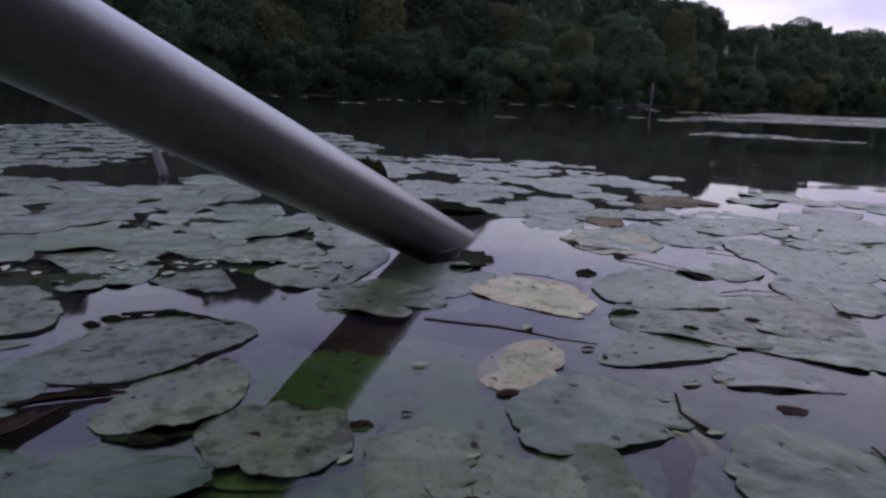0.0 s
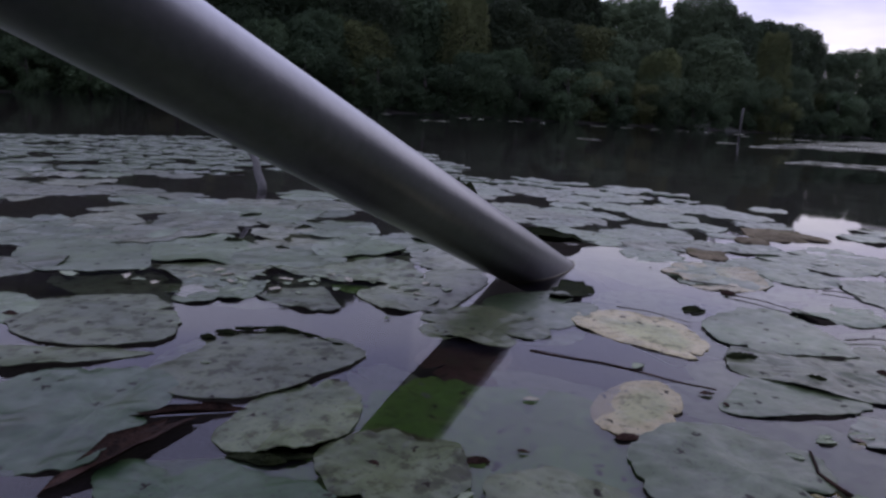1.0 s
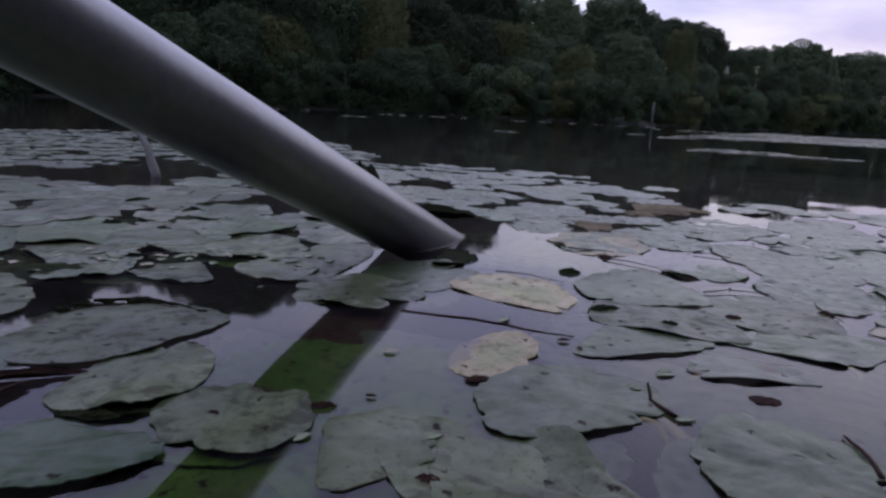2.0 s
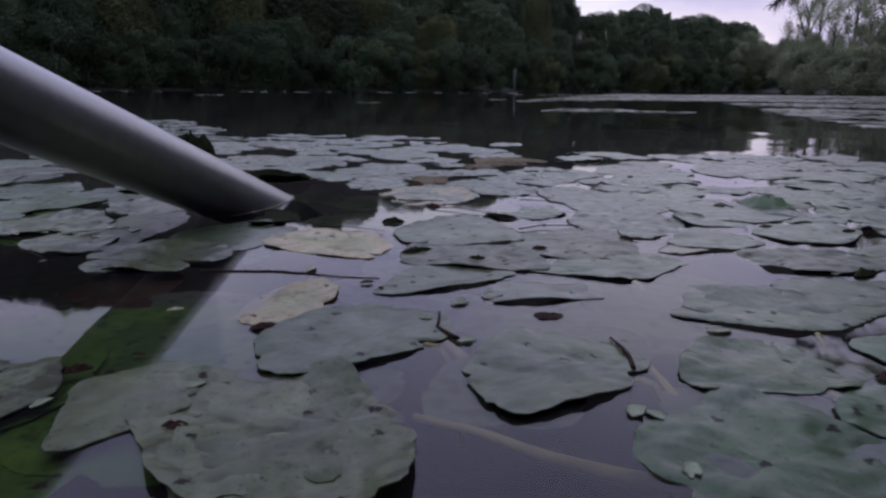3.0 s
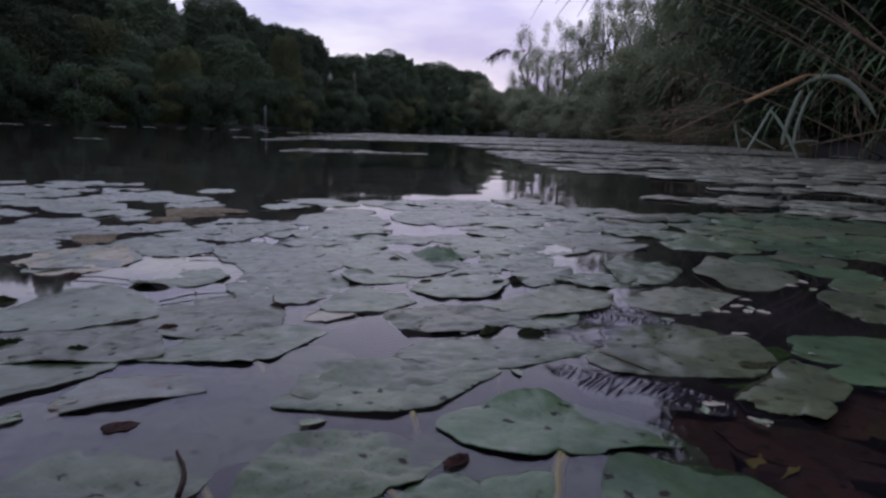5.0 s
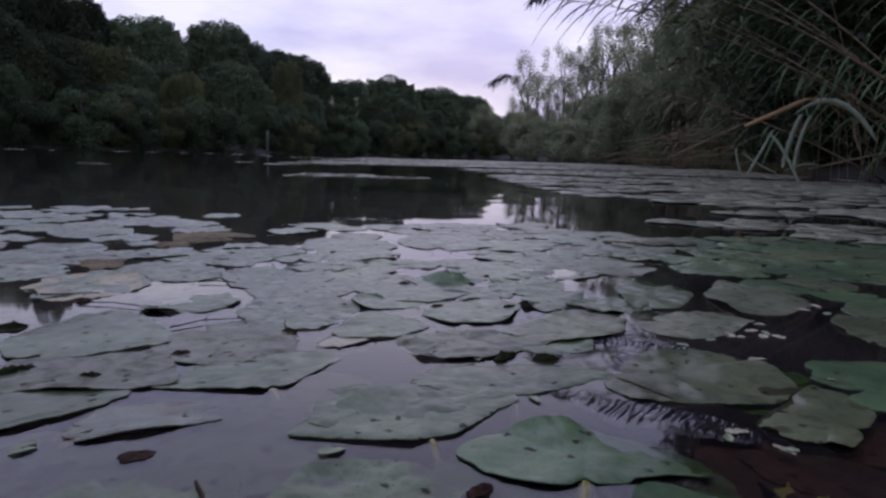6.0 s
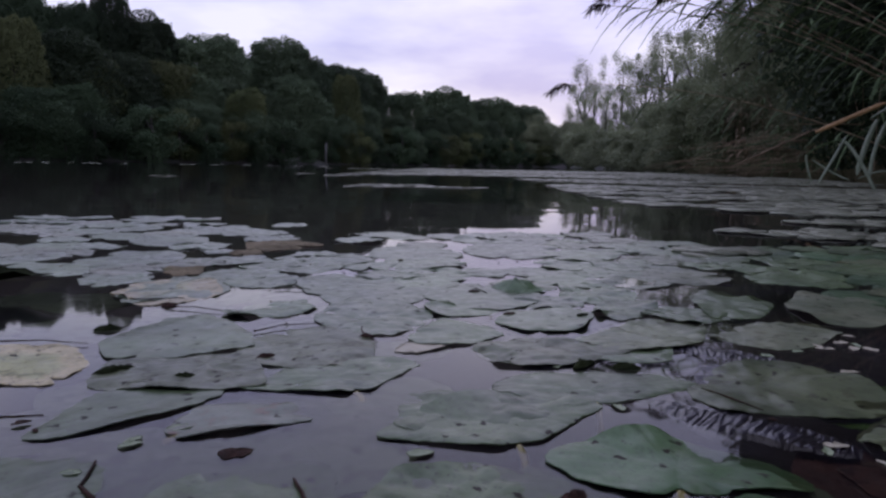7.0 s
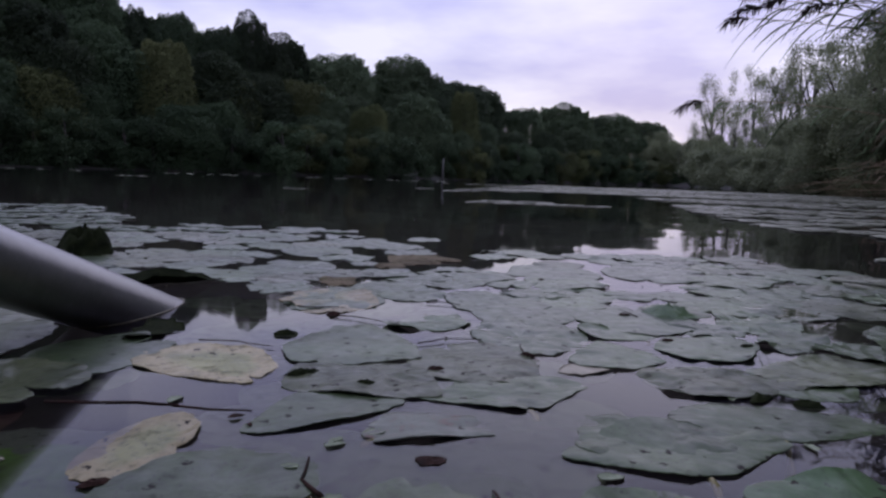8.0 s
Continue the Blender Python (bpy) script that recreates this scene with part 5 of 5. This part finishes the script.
wisp("leaf_stalk", ((0.174, 0.288, -0.018), (0.170, 0.299, -0.005), (0.165, 0.310, -0.003), (0.160, 0.325, -0.0012)), 0.0040, STALK, "yellow leaf stalk running under the water", "stalk")
wisp("rotten_rim", ((-0.180, 0.424, 0.0016), (-0.156, 0.431, 0.0018), (-0.125, 0.427, 0.0014), (-0.099, 0.413, 0.0010)), 0.0013, OLIVE, "dark olive rotten rim along a lily pad", "leaf")
for x, y, size in ((-0.190, 0.404, 6), (-0.183, 0.416, 7), (-0.172, 0.425, 5), (-0.153, 0.432, 9), (-0.141, 0.431, 6), (-0.128, 0.428, 4), (-0.104, 0.416, 5)):
    crumple("dead_leaf_bit", x, y, 0.0010, size / 1000, size / 2400, rng.uniform(-25, 45), 0.00036 * size, rng.uniform(0, 30), OLIVE, "dark lump marking rot and shaded hollows on lily pads", "leaf scrap", dome=True)
# Dark strips painted for the shaded underside along two pads' edges.
for line in (((0.166, 0.349), (0.161, 0.326), (0.168, 0.310)), ((0.241, 0.303), (0.239, 0.283), (0.237, 0.266))):
    wisp("dead_leaf_strip", [(x, y, 0.0012) for x, y in reversed(line)], 0.0012, DEAD, "dark strip for the shaded underside of a pad edge", "leaf")
for x, y, s, m in ((0.200, 0.375, 9, LIME), (0.178, 0.363, 7, LIME), (0.173, 0.308, 7, LIME), (0.156, 0.341, 6, LIME), (1.122, 1.546, 8, LIME), (0.430, 0.396, 7, LIME), (0.298, 0.306, 9, LIME), (0.420, 0.320, 6, LIME), (0.223, 0.232, 8, LIME), (0.229, 0.228, 6, LIME), (0.179, 0.368, 6, LIME), (0.637, 0.370, 11, CREAM), (0.661, 0.355, 9, CREAM), (0.49, 0.217, 6, LIME), (0.485, 0.242, 8, CREAM), (0.058, 0.273, 6, LIME), (0.005, 0.265, 6, LIME), (-0.383, 0.51, 14, LIME), (-0.239, 0.539, 14, LIME), (-0.226, 0.514, 13, LIME), (-0.224, 0.42, 7, LIME), (0.092, 0.443, 8, LIME), (0.225, 0.193, 7, LIME)):
    crumple("leaf_scrap", x, y, 0.0008, s / 1400, s / 2600, rng.uniform(0, 180), 0.0008, rng.uniform(0, 30), m, "tiny pale green leaf scrap floating on the lake", "leaf scrap")
for k in range(70):
    x, y = rng.uniform(-0.5, 0.8), rng.uniform(0.25, 0.95)
    s = rng.uniform(2, 5) if k < 18 else rng.uniform(1, 2.8)
    crumple("leaf_scrap", x, y, 0.0012, s / 1100, s / 2200, rng.uniform(0, 180), 0.0006, rng.uniform(0, 30), rng.choice((LIME, CREAM, DEAD, DEAD)), "tiny leaf scrap floating among lily pads", "leaf scrap")
# Dark lumps for rot and shaded hollows on pads: place, half width in millimetres.
for x, y, size in ((0.166, 0.482, 12), (0.204, 0.455, 8), (0.447, 0.392, 10), (0.471, 0.377, 9), (0.530, 0.510, 8), (0.472, 0.537, 7), (0.488, 0.637, 7), (0.491, 0.868, 6), (0.200, 0.673, 7), (0.256, 0.482, 7), (0.335, 0.509, 6), (0.155, 0.598, 10), (0.340, 0.247, 7), (0.060, 0.239, 6), (0.076, 0.338, 6), (-0.339, 0.402, 6), (-0.283, 0.804, 14), (-0.329, 0.699, 10), (-0.220, 0.753, 9), (-0.260, 0.681, 9), (0.005, 0.294, 6), (-0.039, 0.279, 4), (-0.085, 0.268, 8)):
    crumple("dead_leaf_bit", x, y, 0.0008, size / 1000, size / 2200, rng.uniform(-25, 25), 0.00042 * size, rng.uniform(0, 30), OLIVE if size > 7 else DEAD, "dark lump marking rot and shaded hollows on lily pads", "leaf scrap", dome=True)
# A drift of pale scraps beside the pipe.
for k in range(46):
    f, g = rng.random(), rng.gauss(0, 1)
    crumple("leaf_scrap", -0.32 + 0.25 * f + 0.012 * g, 0.535 + 0.045 * f + 0.016 * rng.gauss(0, 1), 0.0016, rng.uniform(0.003, 0.008), rng.uniform(0.002, 0.004), rng.uniform(0, 180), 0.0008, rng.uniform(0, 30), rng.choice((LIME, CREAM, LIME)), "tiny pale leaf scrap drifted against the pads", "leaf scrap")
for x, y in ((0.605, 0.376), (0.619, 0.378), (0.615, 0.365), (0.632, 0.370), (0.643, 0.371), (0.643, 0.361), (0.668, 0.370), (0.672, 0.361), (0.671, 0.349), (0.692, 0.381), (0.781, 0.400), (0.808, 0.407), (0.786, 0.382), (0.604, 0.318), (0.626, 0.258), (0.630, 0.251), (0.476, 0.239), (0.489, 0.219), (0.783, 0.365), (0.583, 0.364)):
    crumple("leaf_scrap", x, y, 0.0006, rng.uniform(0.003, 0.007), rng.uniform(0.002, 0.004), rng.uniform(0, 180), 0.0006, rng.uniform(0, 30), rng.choice((CREAM, CREAM, LIME)), "tiny pale leaf scrap floating on dark water", "leaf scrap")
crumple("sunken_leaf", 0.471, 0.196, -0.006, 0.018, 0.010, 20, 0.003, 5.5, STALK, "yellow-brown rotting leaf sunk under the water")
# Thin dark film, drawn into fine wrinkles at the surface.
FILM = plain("dark_film", (0.010, 0.009, 0.012), (0.034, 0.030, 0.036), 90, 0.30, 0.2)


def film(x, y, sx, sy, turn, seed):
    cols, rows, verts, faces = 150, 34, [], []
    c, s = math.cos(radians(turn)), math.sin(radians(turn))
    for j in range(rows + 1):
        for i in range(cols + 1):
            u, v = 2 * i / cols - 1, 2 * j / rows - 1
            w = v * (1 - 0.75 * abs(u) ** 3) * (0.75 + 0.5 * noise.noise((u * 2, seed, 0))) + 0.3 * noise.noise((u * 1.3, seed, 4))
            px, py = u * sx, w * sy
            wx = px + 0.006 * noise.noise((px * 45, py * 45, seed)) + 0.4 * py * noise.noise((px * 30, seed, 1.0))
            ridge = 1 - abs(noise.noise((wx * 260, py * 38, seed + 2))) * 2.2
            fine = 1 - abs(noise.noise((wx * 520, py * 90, seed + 7))) * 2.2
            pz = -0.0004 + 0.0019 * max(0, ridge) * (0.55 + noise.noise((px * 55, py * 55, seed + 5))) + 0.0005 * fine - 0.0016 * max(abs(u), abs(v)) ** 5
            verts.append((px * c - py * s, px * s + py * c, pz))
    n = len(verts)
    verts += [(p, q, r - 0.0005) for p, q, r in verts]
    for j in range(rows):
        for i in range(cols):
            a = j * (cols + 1) + i
            q = (a, a + 1, a + cols + 2, a + cols + 1)
            faces += [q, tuple(n + k for k in q[::-1])]
    ob = tagged(new("wrinkled_leaf", mesh_of("wrinkled_leaf", verts, faces, FILM)), "dark wrinkled film on the water", "leaf")
    ob.location = (x, y, 0)


film(0.552, 0.390, 0.052, 0.020, -50, 3.0)
film(0.468, 0.277, 0.050, 0.024, -60, 8.0)
film(0.520, 0.350, 0.026, 0.012, 20, 12.0)
